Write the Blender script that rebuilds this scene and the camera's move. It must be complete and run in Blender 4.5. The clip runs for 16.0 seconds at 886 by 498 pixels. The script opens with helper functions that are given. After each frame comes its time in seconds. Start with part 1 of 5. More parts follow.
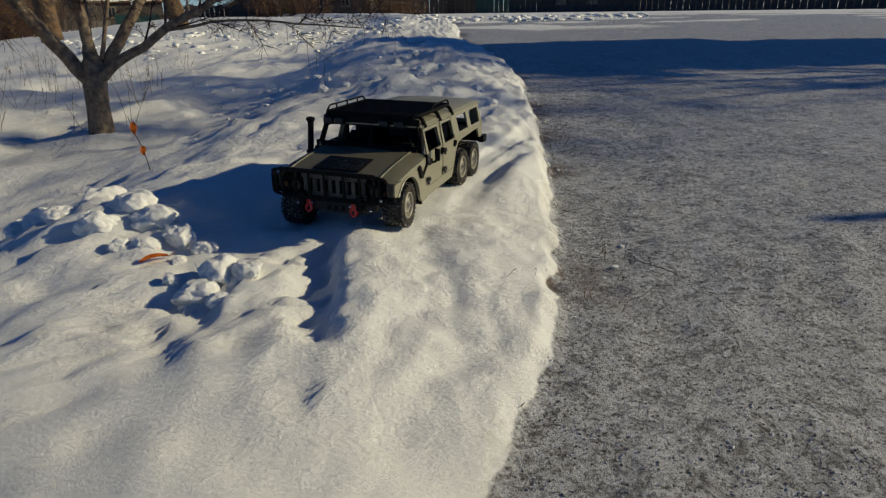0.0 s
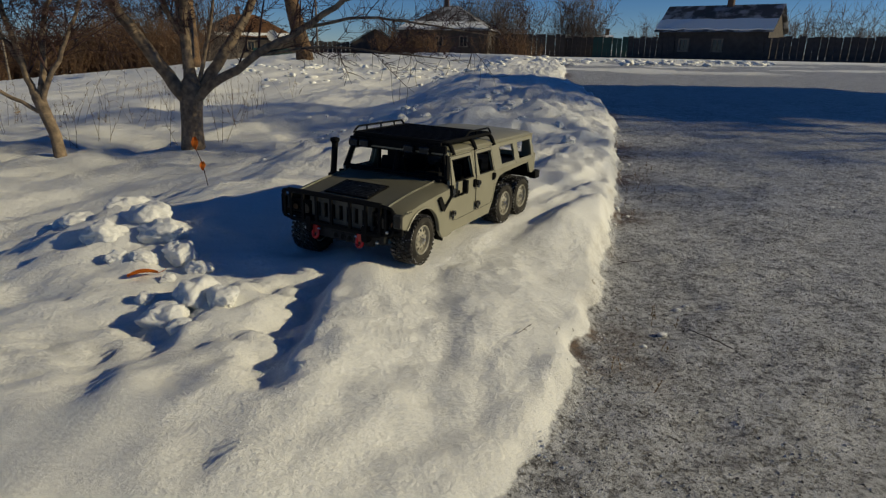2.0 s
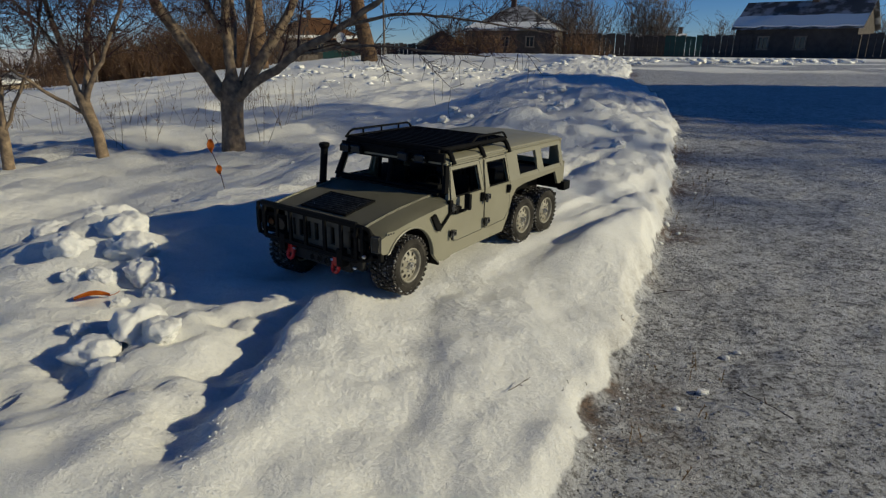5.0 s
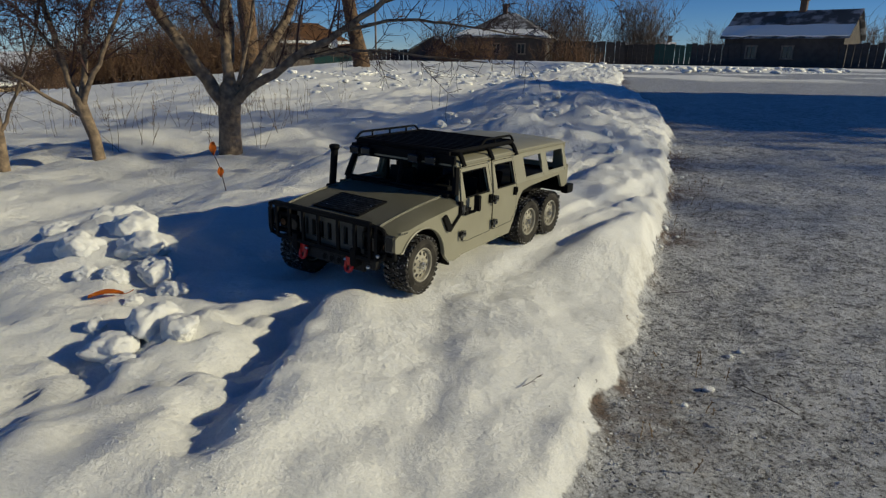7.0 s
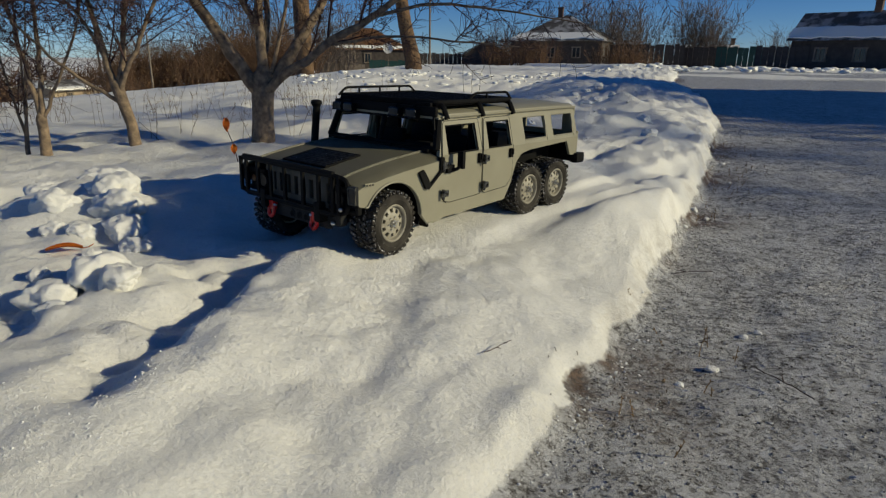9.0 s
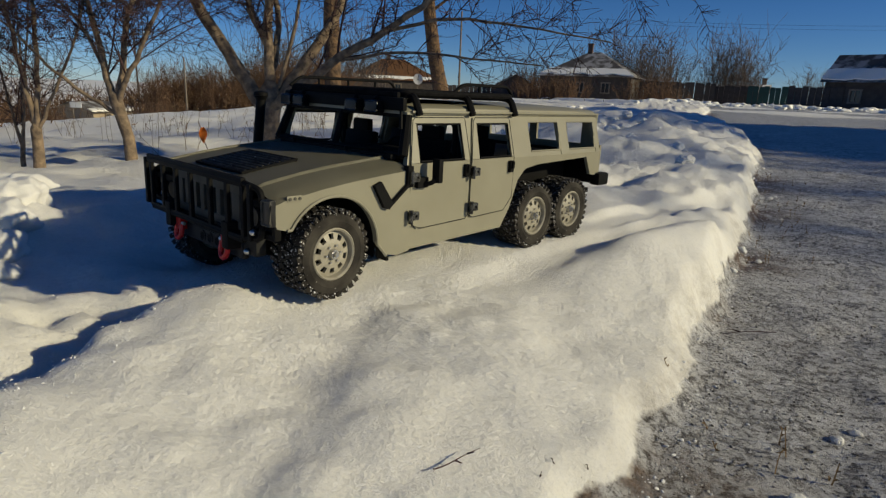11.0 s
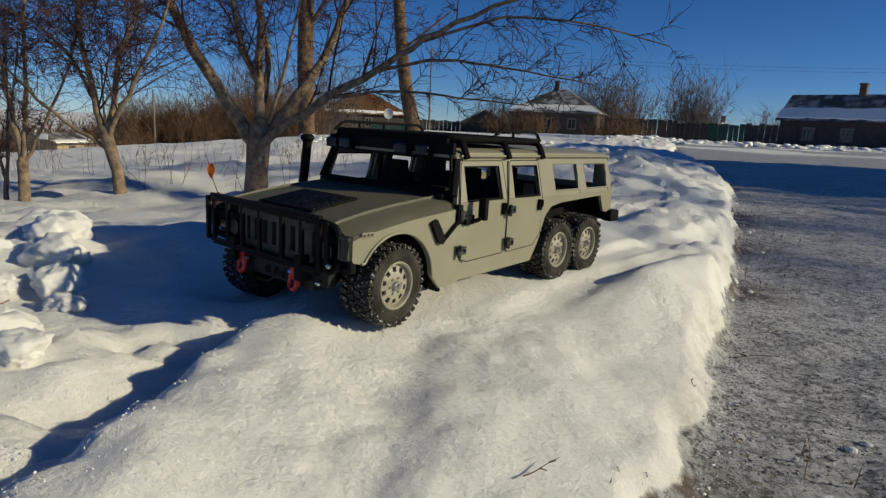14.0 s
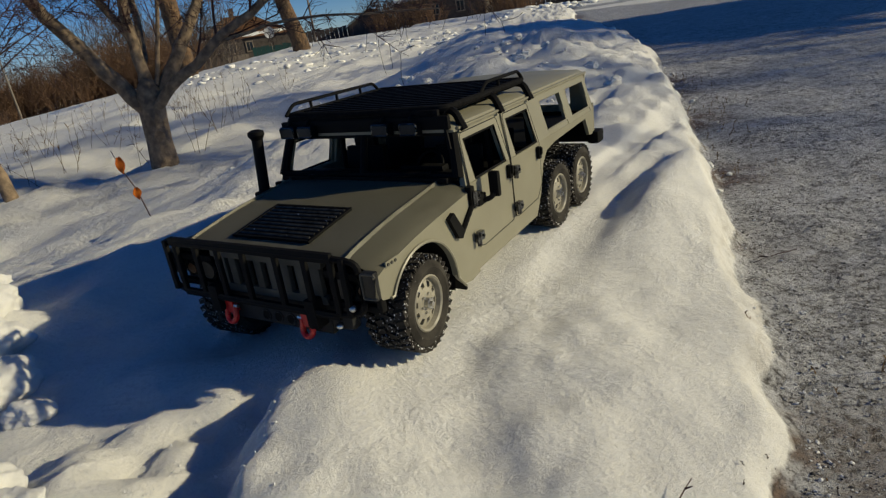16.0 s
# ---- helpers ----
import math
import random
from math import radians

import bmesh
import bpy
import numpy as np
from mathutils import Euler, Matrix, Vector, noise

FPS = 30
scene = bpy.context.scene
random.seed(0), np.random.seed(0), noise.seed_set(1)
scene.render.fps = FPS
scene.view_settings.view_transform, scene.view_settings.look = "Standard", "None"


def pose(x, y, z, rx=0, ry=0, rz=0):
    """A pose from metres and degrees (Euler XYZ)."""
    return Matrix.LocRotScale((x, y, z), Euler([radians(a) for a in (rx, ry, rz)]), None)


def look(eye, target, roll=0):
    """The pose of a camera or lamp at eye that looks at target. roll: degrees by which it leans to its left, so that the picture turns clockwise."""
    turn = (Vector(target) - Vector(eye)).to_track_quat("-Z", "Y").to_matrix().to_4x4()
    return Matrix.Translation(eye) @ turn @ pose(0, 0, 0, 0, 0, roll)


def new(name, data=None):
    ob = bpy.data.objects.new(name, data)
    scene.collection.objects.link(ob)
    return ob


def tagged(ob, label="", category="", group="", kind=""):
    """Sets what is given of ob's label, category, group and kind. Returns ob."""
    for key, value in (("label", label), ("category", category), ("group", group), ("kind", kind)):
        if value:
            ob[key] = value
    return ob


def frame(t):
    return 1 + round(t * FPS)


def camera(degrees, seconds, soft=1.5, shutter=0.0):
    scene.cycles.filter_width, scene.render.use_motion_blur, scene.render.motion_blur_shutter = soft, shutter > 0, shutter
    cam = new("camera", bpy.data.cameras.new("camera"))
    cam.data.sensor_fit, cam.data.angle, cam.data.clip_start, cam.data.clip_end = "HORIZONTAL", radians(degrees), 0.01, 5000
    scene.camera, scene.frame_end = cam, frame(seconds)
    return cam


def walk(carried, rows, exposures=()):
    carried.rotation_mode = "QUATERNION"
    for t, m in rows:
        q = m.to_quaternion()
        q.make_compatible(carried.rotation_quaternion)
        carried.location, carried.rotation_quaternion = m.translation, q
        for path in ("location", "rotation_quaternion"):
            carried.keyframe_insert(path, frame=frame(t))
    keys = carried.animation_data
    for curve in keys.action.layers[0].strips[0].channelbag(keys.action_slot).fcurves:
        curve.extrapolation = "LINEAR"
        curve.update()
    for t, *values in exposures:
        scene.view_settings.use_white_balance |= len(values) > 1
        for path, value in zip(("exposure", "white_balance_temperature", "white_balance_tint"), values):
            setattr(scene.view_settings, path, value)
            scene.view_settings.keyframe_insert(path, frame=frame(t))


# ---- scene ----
# Camera and walk: seconds, eye, yaw to the left, pitch up, roll
cam = camera(72, 16.0, soft=1.3)
WAY = [
    (0.0, -0.222, -1.042, 0.368, -20.64, -21.77, -0.91),
    (0.5, -0.174, -0.952, 0.333, -16.43, -20.27, -0.18),
    (1.0, 0.039, -0.927, 0.372, -5.28, -20.02, -2.49),
    (1.5, 0.001, -0.923, 0.383, -6.39, -20.98, -1.11),
    (2.0, -0.057, -0.960, 0.329, -10.88, -18.30, 0.86),
    (2.5, 0.036, -0.870, 0.340, -6.20, -20.47, 0.34),
    (3.0, 0.064, -0.985, 0.314, -2.99, -20.17, -2.22),
    (3.5, 0.088, -0.924, 0.365, -2.09, -19.67, -4.15),
    (4.0, 0.058, -0.843, 0.354, -4.94, -19.65, -4.18),
    (4.5, 0.065, -0.817, 0.318, -4.04, -18.64, -0.36),
    (7.0, 0.033, -0.832, 0.312, -5.69, -17.72, 0.80),
    (7.5, 0.102, -0.818, 0.317, -1.18, -17.20, 0.28),
    (8.0, 0.223, -0.766, 0.332, 2.64, -17.67, 1.72),
    (8.5, 0.128, -0.797, 0.285, -0.82, -17.50, 0.52),
    (11.0, 0.189, -0.571, 0.185, 1.60, -14.62, 2.06),
    (11.5, 0.197, -0.532, 0.203, 2.44, -11.62, 2.42),
    (12.0, 0.194, -0.528, 0.197, 2.47, -11.46, 2.33),
    (12.5, 0.195, -0.525, 0.190, 2.63, -11.40, 1.53),
    (13.0, 0.192, -0.527, 0.192, 2.56, -11.51, 2.10),
    (13.5, 0.189, -0.530, 0.197, 2.07, -11.37, 2.42),
    (14.0, 0.112, -0.622, 0.194, -1.18, -11.44, 2.54),
    (14.5, 0.094, -0.648, 0.196, -0.89, -12.79, 3.93),
    (15.0, 0.148, -0.535, 0.184, 3.21, -12.17, 5.31),
    (15.5, 0.155, -0.517, 0.203, 5.37, -14.12, -2.47),
    (16.0, 0.041, -0.509, 0.256, -7.62, -20.74, -8.91),
]


def aimed(x, y, z, yaw, pitch, roll):
    a, p = radians(yaw), radians(pitch)
    ahead = Vector((-math.sin(a) * math.cos(p), math.cos(a) * math.cos(p), math.sin(p)))
    return look((x, y, z), Vector((x, y, z)) + ahead, roll)


# seconds, stops, kelvin, tint
EXPOSURE = [
    (0.0, -0.55, 6600, 11), (1.0, -0.60, 6800, 10.5), (3.0, -0.71, 6750, 10.5), (3.5, -0.70, 6600, 10.5), (4.5, -0.60, 6400, 10.5), (7.0, -0.50, 6350, 10),
    (8.5, -0.52, 6400, 10), (11.0, -0.48, 6700, 11), (11.5, -0.61, 6650, 11), (12.0, -0.46, 6500, 10.5), (12.5, -0.33, 6500, 10.5), (13.5, -0.31, 6450, 10.5),
    (14.5, -0.46, 6500, 11.5), (15.5, -0.56, 6550, 11), (16.0, -0.49, 6650, 11),
]
walk(cam, [(row[0], aimed(*row[1:])) for row in WAY], EXPOSURE)

# World and sun
SUN_TO = Vector((0.966, -0.257, 0)) * math.cos(radians(22)) + Vector((0, 0, math.sin(radians(22))))
world = bpy.data.worlds.new("sky")
scene.world = world
world.use_nodes = True
wn = world.node_tree.nodes
sky = wn.new("ShaderNodeTexSky")
sky.sky_type = "NISHITA"
sky.sun_disc = False
sky.sun_elevation = radians(22)
sky.sun_rotation = math.atan2(SUN_TO.x, SUN_TO.y)
sky.air_density, sky.dust_density, sky.ozone_density, sky.altitude = 0.9, 0.0, 6.0, 2800
wn["Background"].inputs["Strength"].default_value = 0.094
rich = wn.new("ShaderNodeHueSaturation")
rich.inputs["Saturation"].default_value = 1.14
rich.inputs["Hue"].default_value = 0.505
world.node_tree.links.new(sky.outputs["Color"], rich.inputs["Color"])
world.node_tree.links.new(rich.outputs["Color"], wn["Background"].inputs["Color"])
sun_data = bpy.data.lights.new("sun", "SUN")
sun_data.energy, sun_data.angle, sun_data.color = 5.0, radians(0.8), (1.0, 0.905, 0.61)
sun = new("sun", sun_data)
sun.matrix_world = look(SUN_TO * 50, (0, 0, 0))
# ---- materials ----
def material(name, color, rough=0.7, metal=0.0, second=None, scale=20.0, detail=6.0, mix=(0.35, 0.65), bump=0.0, bump_scale=80.0,
             bump_far=0.002, speck=None, sub=0.0, gloss=0.5):
    """A surface with two colours mixed by noise in object space, and fine relief."""
    m = bpy.data.materials.new(name)
    m.use_nodes = True
    nodes, links = m.node_tree.nodes, m.node_tree.links
    b = nodes["Principled BSDF"]
    b.inputs["Roughness"].default_value = rough
    b.inputs["Metallic"].default_value = metal
    b.inputs["Specular IOR Level"].default_value = gloss
    if sub:
        b.inputs["Subsurface Weight"].default_value = sub
        b.inputs["Subsurface Scale"].default_value = 0.01
        b.inputs["Subsurface Radius"].default_value = (1, 1, 1)
    where = nodes.new("ShaderNodeTexCoord")
    n1 = nodes.new("ShaderNodeTexNoise")
    n1.inputs["Scale"].default_value, n1.inputs["Detail"].default_value = scale, detail
    links.new(where.outputs["Object"], n1.inputs["Vector"])
    ramp = nodes.new("ShaderNodeMapRange")
    ramp.inputs["From Min"].default_value, ramp.inputs["From Max"].default_value = mix
    links.new(n1.outputs["Fac"], ramp.inputs["Value"])
    blend = nodes.new("ShaderNodeMix")
    blend.data_type = "RGBA"
    blend.inputs[6].default_value = (*color, 1)
    blend.inputs[7].default_value = (*(second or [c * 0.8 for c in color]), 1)
    links.new(ramp.outputs["Result"], blend.inputs[0])
    last = blend.outputs[2]
    if speck:
        n3 = nodes.new("ShaderNodeTexNoise")
        n3.inputs["Scale"].default_value, n3.inputs["Detail"].default_value = speck[1], 3.0
        links.new(where.outputs["Object"], n3.inputs["Vector"])
        cut = nodes.new("ShaderNodeMapRange")
        cut.inputs["From Min"].default_value, cut.inputs["From Max"].default_value = speck[2], speck[2] + 0.06
        links.new(n3.outputs["Fac"], cut.inputs["Value"])
        over = nodes.new("ShaderNodeMix")
        over.data_type = "RGBA"
        over.inputs[7].default_value = (*speck[0], 1)
        links.new(cut.outputs["Result"], over.inputs[0])
        links.new(last, over.inputs[6])
        last = over.outputs[2]
    links.new(last, b.inputs["Base Color"])
    if bump:
        n2 = nodes.new("ShaderNodeTexNoise")
        n2.inputs["Scale"].default_value, n2.inputs["Detail"].default_value = bump_scale, 5.0
        links.new(where.outputs["Object"], n2.inputs["Vector"])
        bm_node = nodes.new("ShaderNodeBump")
        bm_node.inputs["Strength"].default_value, bm_node.inputs["Distance"].default_value = bump, bump_far
        links.new(n2.outputs["Fac"], bm_node.inputs["Height"])
        links.new(bm_node.outputs["Normal"], b.inputs["Normal"])
    return m


def ground_material():
    """Snow, mixed by the mesh's own share of snow with trodden ice and earth."""
    m = bpy.data.materials.new("snow_and_ice")
    m.use_nodes = True
    nodes, links = m.node_tree.nodes, m.node_tree.links
    b = nodes["Principled BSDF"]
    where = nodes.new("ShaderNodeNewGeometry").outputs["Position"]

    def noise_at(scale, detail=5.0, rough=0.55):
        n = nodes.new("ShaderNodeTexNoise")
        n.inputs["Scale"].default_value, n.inputs["Detail"].default_value, n.inputs["Roughness"].default_value = scale, detail, rough
        links.new(where, n.inputs["Vector"])
        return n.outputs["Fac"]

    def ranged(src, a, z, lo=0.0, hi=1.0):
        n = nodes.new("ShaderNodeMapRange")
        for key, v in (("From Min", a), ("From Max", z), ("To Min", lo), ("To Max", hi)):
            n.inputs[key].default_value = v
        links.new(src, n.inputs["Value"])
        return n.outputs["Result"]

    def mixed(f, a, z):
        n = nodes.new("ShaderNodeMix")
        n.data_type = "RGBA"
        links.new(f, n.inputs[0])
        for k, v in ((6, a), (7, z)):
            if isinstance(v, tuple):
                n.inputs[k].default_value = (*v, 1)
            else:
                links.new(v, n.inputs[k])
        return n.outputs[2]

    def calc(op, a, z):
        n = nodes.new("ShaderNodeMath")
        n.operation = op
        for k, v in ((0, a), (1, z)):
            if isinstance(v, float):
                n.inputs[k].default_value = v
            else:
                links.new(v, n.inputs[k])
        return n.outputs[0]

    share = nodes.new("ShaderNodeAttribute")
    share.attribute_name = "snow"
    soil = nodes.new("ShaderNodeAttribute")
    soil.attribute_name = "soil"
    snow_c = mixed(ranged(noise_at(3.0), 0.35, 0.7), (0.89, 0.88, 0.84), (0.83, 0.82, 0.785))
    snow_c = mixed(ranged(noise_at(260.0, 5.0, 0.8), 0.50, 0.64, 0.0, 0.5), snow_c, (0.64, 0.64, 0.645))
    snow_c = mixed(ranged(noise_at(9.0, 6.0, 0.65), 0.56, 0.72, 0.0, 0.5), snow_c, (0.70, 0.695, 0.68))
    # dirt at the bank edge, which also dims the colour of its sunlit face
    dim_dirt = nodes.new("ShaderNodeAttribute")
    dim_dirt.attribute_name = "dim_dirt"
    snow_c = mixed(calc("MULTIPLY", dim_dirt.outputs["Fac"], ranged(noise_at(34.0, 6.0, 0.7), 0.34, 0.62)), snow_c, mixed(ranged(noise_at(90.0, 5.0, 0.7), 0.40, 0.60), (0.30, 0.26, 0.21), (0.55, 0.52, 0.47)))
    grit = noise_at(130.0, 8.0, 0.8)
    patch = noise_at(7.0, 6.0, 0.65)
    ice_c = mixed(ranged(grit, 0.45, 0.56), (0.042, 0.038, 0.036), (0.37, 0.37, 0.375))
    ice_c = mixed(ranged(patch, 0.32, 0.58), ice_c, mixed(ranged(grit, 0.43, 0.54), (0.085, 0.074, 0.064), (0.50, 0.50, 0.50)))
    frost = calc("MULTIPLY", ranged(noise_at(24.0, 7.0, 0.75), 0.44, 0.60), ranged(noise_at(230.0, 7.0, 0.85), 0.44, 0.53))
    ice_c = mixed(frost, ice_c, (0.62, 0.62, 0.63))
    ice_c = mixed(calc("MULTIPLY", ranged(noise_at(17.0, 7.0, 0.75), 0.55, 0.66), 0.7), ice_c, (0.065, 0.060, 0.058))
    ice_c = mixed(calc("MULTIPLY", ranged(noise_at(52.0, 7.0, 0.75), 0.50, 0.60), ranged(grit, 0.40, 0.50)), ice_c, (0.60, 0.60, 0.615))
    ice_c = mixed(calc("MULTIPLY", ranged(noise_at(36.0, 6.0, 0.7), 0.55, 0.64), 0.75), ice_c, mixed(ranged(grit, 0.46, 0.56), (0.040, 0.036, 0.037), (0.17, 0.16, 0.165)))
    earth = mixed(ranged(noise_at(160.0, 6.0, 0.7), 0.4, 0.62), (0.035, 0.02, 0.012), (0.18, 0.11, 0.065))
    ice_c = mixed(calc("MULTIPLY", soil.outputs["Fac"], ranged(noise_at(28.0), 0.36, 0.55)), ice_c, earth)
    edge = ranged(calc("ADD", share.outputs["Fac"], calc("MULTIPLY", calc("SUBTRACT", noise_at(60.0), 0.5), 0.9)), 0.38, 0.62)
    links.new(mixed(edge, ice_c, snow_c), b.inputs["Base Color"])
    links.new(ranged(edge, 0.0, 1.0, 0.45, 0.62), b.inputs["Roughness"])
    b.inputs["Specular IOR Level"].default_value = 0.3
    links.new(ranged(edge, 0.0, 1.0, 0.0, 0.4), b.inputs["Subsurface Weight"])
    b.inputs["Subsurface Scale"].default_value = 0.006
    b.inputs["Subsurface Radius"].default_value = (1.0, 1.0, 1.0)
    rough = nodes.new("ShaderNodeAttribute")
    rough.attribute_name = "rough"
    crust = calc("ADD", calc("MULTIPLY", noise_at(13.0, 6.0, 0.65), 0.030), calc("MULTIPLY", noise_at(42.0, 5.0, 0.6), 0.012))
    h_snow = calc("ADD", calc("MULTIPLY", rough.outputs["Fac"], crust), calc("MULTIPLY", noise_at(11.0, 6.0, 0.65), 0.010))
    clump = nodes.new("ShaderNodeAttribute")
    clump.attribute_name = "clump"
    h_snow = calc("ADD", h_snow, calc("MULTIPLY", clump.outputs["Fac"], calc("ADD", calc("MULTIPLY", noise_at(105.0, 3.0, 0.6), 0.010), calc("MULTIPLY", noise_at(38.0, 4.0, 0.6), 0.010))))
    h_snow = calc("ADD", h_snow, calc("ADD", calc("MULTIPLY", noise_at(150.0, 7.0, 0.8), 0.0105), calc("MULTIPLY", noise_at(60.0, 4.0), 0.0022)))
    h_ice = calc("ADD", calc("ADD", calc("MULTIPLY", grit, 0.016), calc("MULTIPLY", noise_at(75.0, 4.0), 0.010)), calc("MULTIPLY", noise_at(26.0, 5.0, 0.6), 0.010))
    height = nodes.new("ShaderNodeMix")
    links.new(edge, height.inputs[0])
    links.new(h_ice, height.inputs[2])
    links.new(h_snow, height.inputs[3])
    bump = nodes.new("ShaderNodeBump")
    bump.inputs["Strength"].default_value, bump.inputs["Distance"].default_value = 0.55, 1.0
    links.new(height.outputs[0], bump.inputs["Height"])
    links.new(bump.outputs["Normal"], b.inputs["Normal"])
    return m


SNOW_ICE = ground_material()
SNOW = material("snow", (0.89, 0.88, 0.84), 0.6, second=(0.83, 0.82, 0.785), scale=30, bump=0.5, bump_scale=160, bump_far=0.003, sub=0.5)
BARK = material("bark", (0.31, 0.225, 0.145), 0.9, second=(0.115, 0.084, 0.060), scale=34, bump=0.9, bump_scale=60, bump_far=0.006)
BARK_BIG = material("bark_old", (0.17, 0.10, 0.05), 0.95, second=(0.055, 0.036, 0.024), scale=7, bump=1.0, bump_scale=14, bump_far=0.05)
TWIG = material("twig", (0.075, 0.034, 0.030), 0.85, second=(0.040, 0.022, 0.020), scale=15)
SCRUB = material("scrub", (0.19, 0.105, 0.055), 0.9, second=(0.10, 0.06, 0.035), scale=0.6)
SCRUB_GREY = material("scrub_grey", (0.17, 0.13, 0.105), 0.9, second=(0.09, 0.07, 0.06), scale=0.6)
STRAW = material("straw", (0.30, 0.20, 0.10), 0.9, second=(0.16, 0.10, 0.05), scale=40)
WOOD_DARK = material("dark_wood", (0.045, 0.036, 0.032), 0.85, second=(0.070, 0.058, 0.05), scale=2.5, bump=0.4, bump_scale=8, bump_far=0.02)
WOOD_GREY = material("grey_wood", (0.23, 0.19, 0.15), 0.9, second=(0.14, 0.115, 0.09), scale=3.0)
PLASTER = material("plaster", (0.36, 0.29, 0.20), 0.9, second=(0.26, 0.20, 0.14), scale=1.2)
GREEN = material("green_metal", (0.007, 0.060, 0.052), 0.6, second=(0.010, 0.042, 0.038), scale=1.5)
ROOF_RUST = material("rust_roof", (0.30, 0.145, 0.06), 0.85, second=(0.20, 0.10, 0.05), scale=1.5)
ROOF_GREY = material("slate_roof", (0.16, 0.152, 0.152), 0.85, second=(0.60, 0.60, 0.62), scale=1.1, mix=(0.46, 0.60))
BRICK = material("chimney_brick", (0.12, 0.075, 0.055), 0.9, scale=6)
PANE = material("window_pane", (0.02, 0.025, 0.03), 0.12, scale=1)
WHITE = material("white_paint", (0.78, 0.78, 0.76), 0.6, second=(0.65, 0.64, 0.62), scale=5)
ORANGE = material("orange_leaf", (0.72, 0.22, 0.015), 0.6, second=(0.55, 0.13, 0.01), scale=60)
TAN = material("sand_paint", (0.262, 0.248, 0.182), 0.42, second=(0.232, 0.218, 0.158), scale=18, bump=0.12, bump_scale=900, bump_far=0.0004, speck=((0.40, 0.38, 0.31), 70, 0.77))
BLACK = material("black_plastic", (0.006, 0.006, 0.0065), 0.62, second=(0.008, 0.008, 0.008), scale=60, gloss=0.08, bump=0.15, bump_scale=700, bump_far=0.0004)
CLOTH = material("black_net", (0.006, 0.006, 0.0065), 0.9, second=(0.012, 0.012, 0.013), scale=200, gloss=0.06, bump=0.4, bump_scale=900, bump_far=0.0006)
RUBBER = material("tyre_rubber", (0.020, 0.018, 0.016), 0.9, second=(0.060, 0.054, 0.045), scale=45, gloss=0.2, bump=0.2, bump_scale=500, bump_far=0.0006, speck=((0.30, 0.29, 0.28), 240, 0.70))
TREAD = material("tread_rubber", (0.018, 0.016, 0.014), 0.9, second=(0.045, 0.040, 0.034), scale=45, gloss=0.2, bump=0.2, bump_scale=500, bump_far=0.0006, speck=((0.74, 0.74, 0.76), 520, 0.61))
RIM = material("grey_rim", (0.36, 0.335, 0.27), 0.45, second=(0.25, 0.23, 0.18), scale=90)
GUN = material("gunmetal", (0.02, 0.02, 0.02), 0.5, 0.0, second=(0.03, 0.03, 0.03), scale=80, gloss=0.12)
HINGE = material("hinge_metal", (0.22, 0.22, 0.21), 0.25, 0.9, second=(0.03, 0.03, 0.03), scale=200)
STEEL = material("bright_steel", (0.6, 0.6, 0.6), 0.3, 1.0, scale=60)
RED = material("red_anodised", (0.62, 0.012, 0.012), 0.35, second=(0.45, 0.008, 0.008), scale=90)
LENS = material("lamp_lens", (0.020, 0.021, 0.022), 0.35, second=(0.012, 0.012, 0.013), scale=120, gloss=0.25)
AMBER = material("amber_lens", (0.13, 0.05, 0.015), 0.3, scale=60)
DUSTY = material("dusty_plastic", (0.022, 0.021, 0.018), 0.6, second=(0.075, 0.072, 0.063), scale=150, gloss=0.12, speck=((0.7, 0.7, 0.72), 330, 0.70))


def grain_material(name, tones):
    """Crumbs whose tone differs from piece to piece."""
    m = bpy.data.materials.new(name)
    m.use_nodes = True
    nodes, links = m.node_tree.nodes, m.node_tree.links
    geo = nodes.new("ShaderNodeNewGeometry")
    ramp = nodes.new("ShaderNodeValToRGB")
    ramp.color_ramp.elements[0].color = (*tones[0], 1)
    ramp.color_ramp.elements[1].color = (*tones[-1], 1)
    for k, c in enumerate(tones[1:-1]):
        ramp.color_ramp.elements.new((k + 1) / (len(tones) - 1)).color = (*c, 1)
    links.new(geo.outputs["Random Per Island"], ramp.inputs["Fac"])
    b = nodes["Principled BSDF"]
    links.new(ramp.outputs["Color"], b.inputs["Base Color"])
    b.inputs["Roughness"].default_value = 0.55
    return m


GRIT = grain_material("road_grit", [(0.045, 0.040, 0.035), (0.19, 0.18, 0.17), (0.42, 0.42, 0.425), (0.68, 0.68, 0.69)])
GRAINS = grain_material("snow_grains", [(0.74, 0.74, 0.74), (0.84, 0.84, 0.84)])
# Sand paint darkened for the grille's shade; also colours lamp rims and studs.
SHADE_GREY = material("shade_grey", (0.085, 0.083, 0.070), 0.6, second=(0.06, 0.058, 0.05), scale=60, gloss=0.3)
# ---- building ----
def finish(name, me, mat, parent=None, label="", smooth=False):
    me.materials.append(mat)
    if smooth:
        me.polygons.foreach_set("use_smooth", [True] * len(me.polygons))
    ob = new(name, me)
    if parent is not None:
        ob.parent = parent
    if label:
        ob["label"] = label
    return ob


def part(name, bm, mat, parent=None, label="", smooth=False):
    bmesh.ops.recalc_face_normals(bm, faces=bm.faces)
    me = bpy.data.meshes.new(name)
    bm.to_mesh(me)
    bm.free()
    ob = finish(name, me, mat, parent, label, True)
    me.set_sharp_from_angle(angle=0.62)
    return ob


def base(name, m=None):
    ob = new(name)
    ob.empty_display_size = 0.05
    if m is not None:
        ob.matrix_basis = m
    return ob


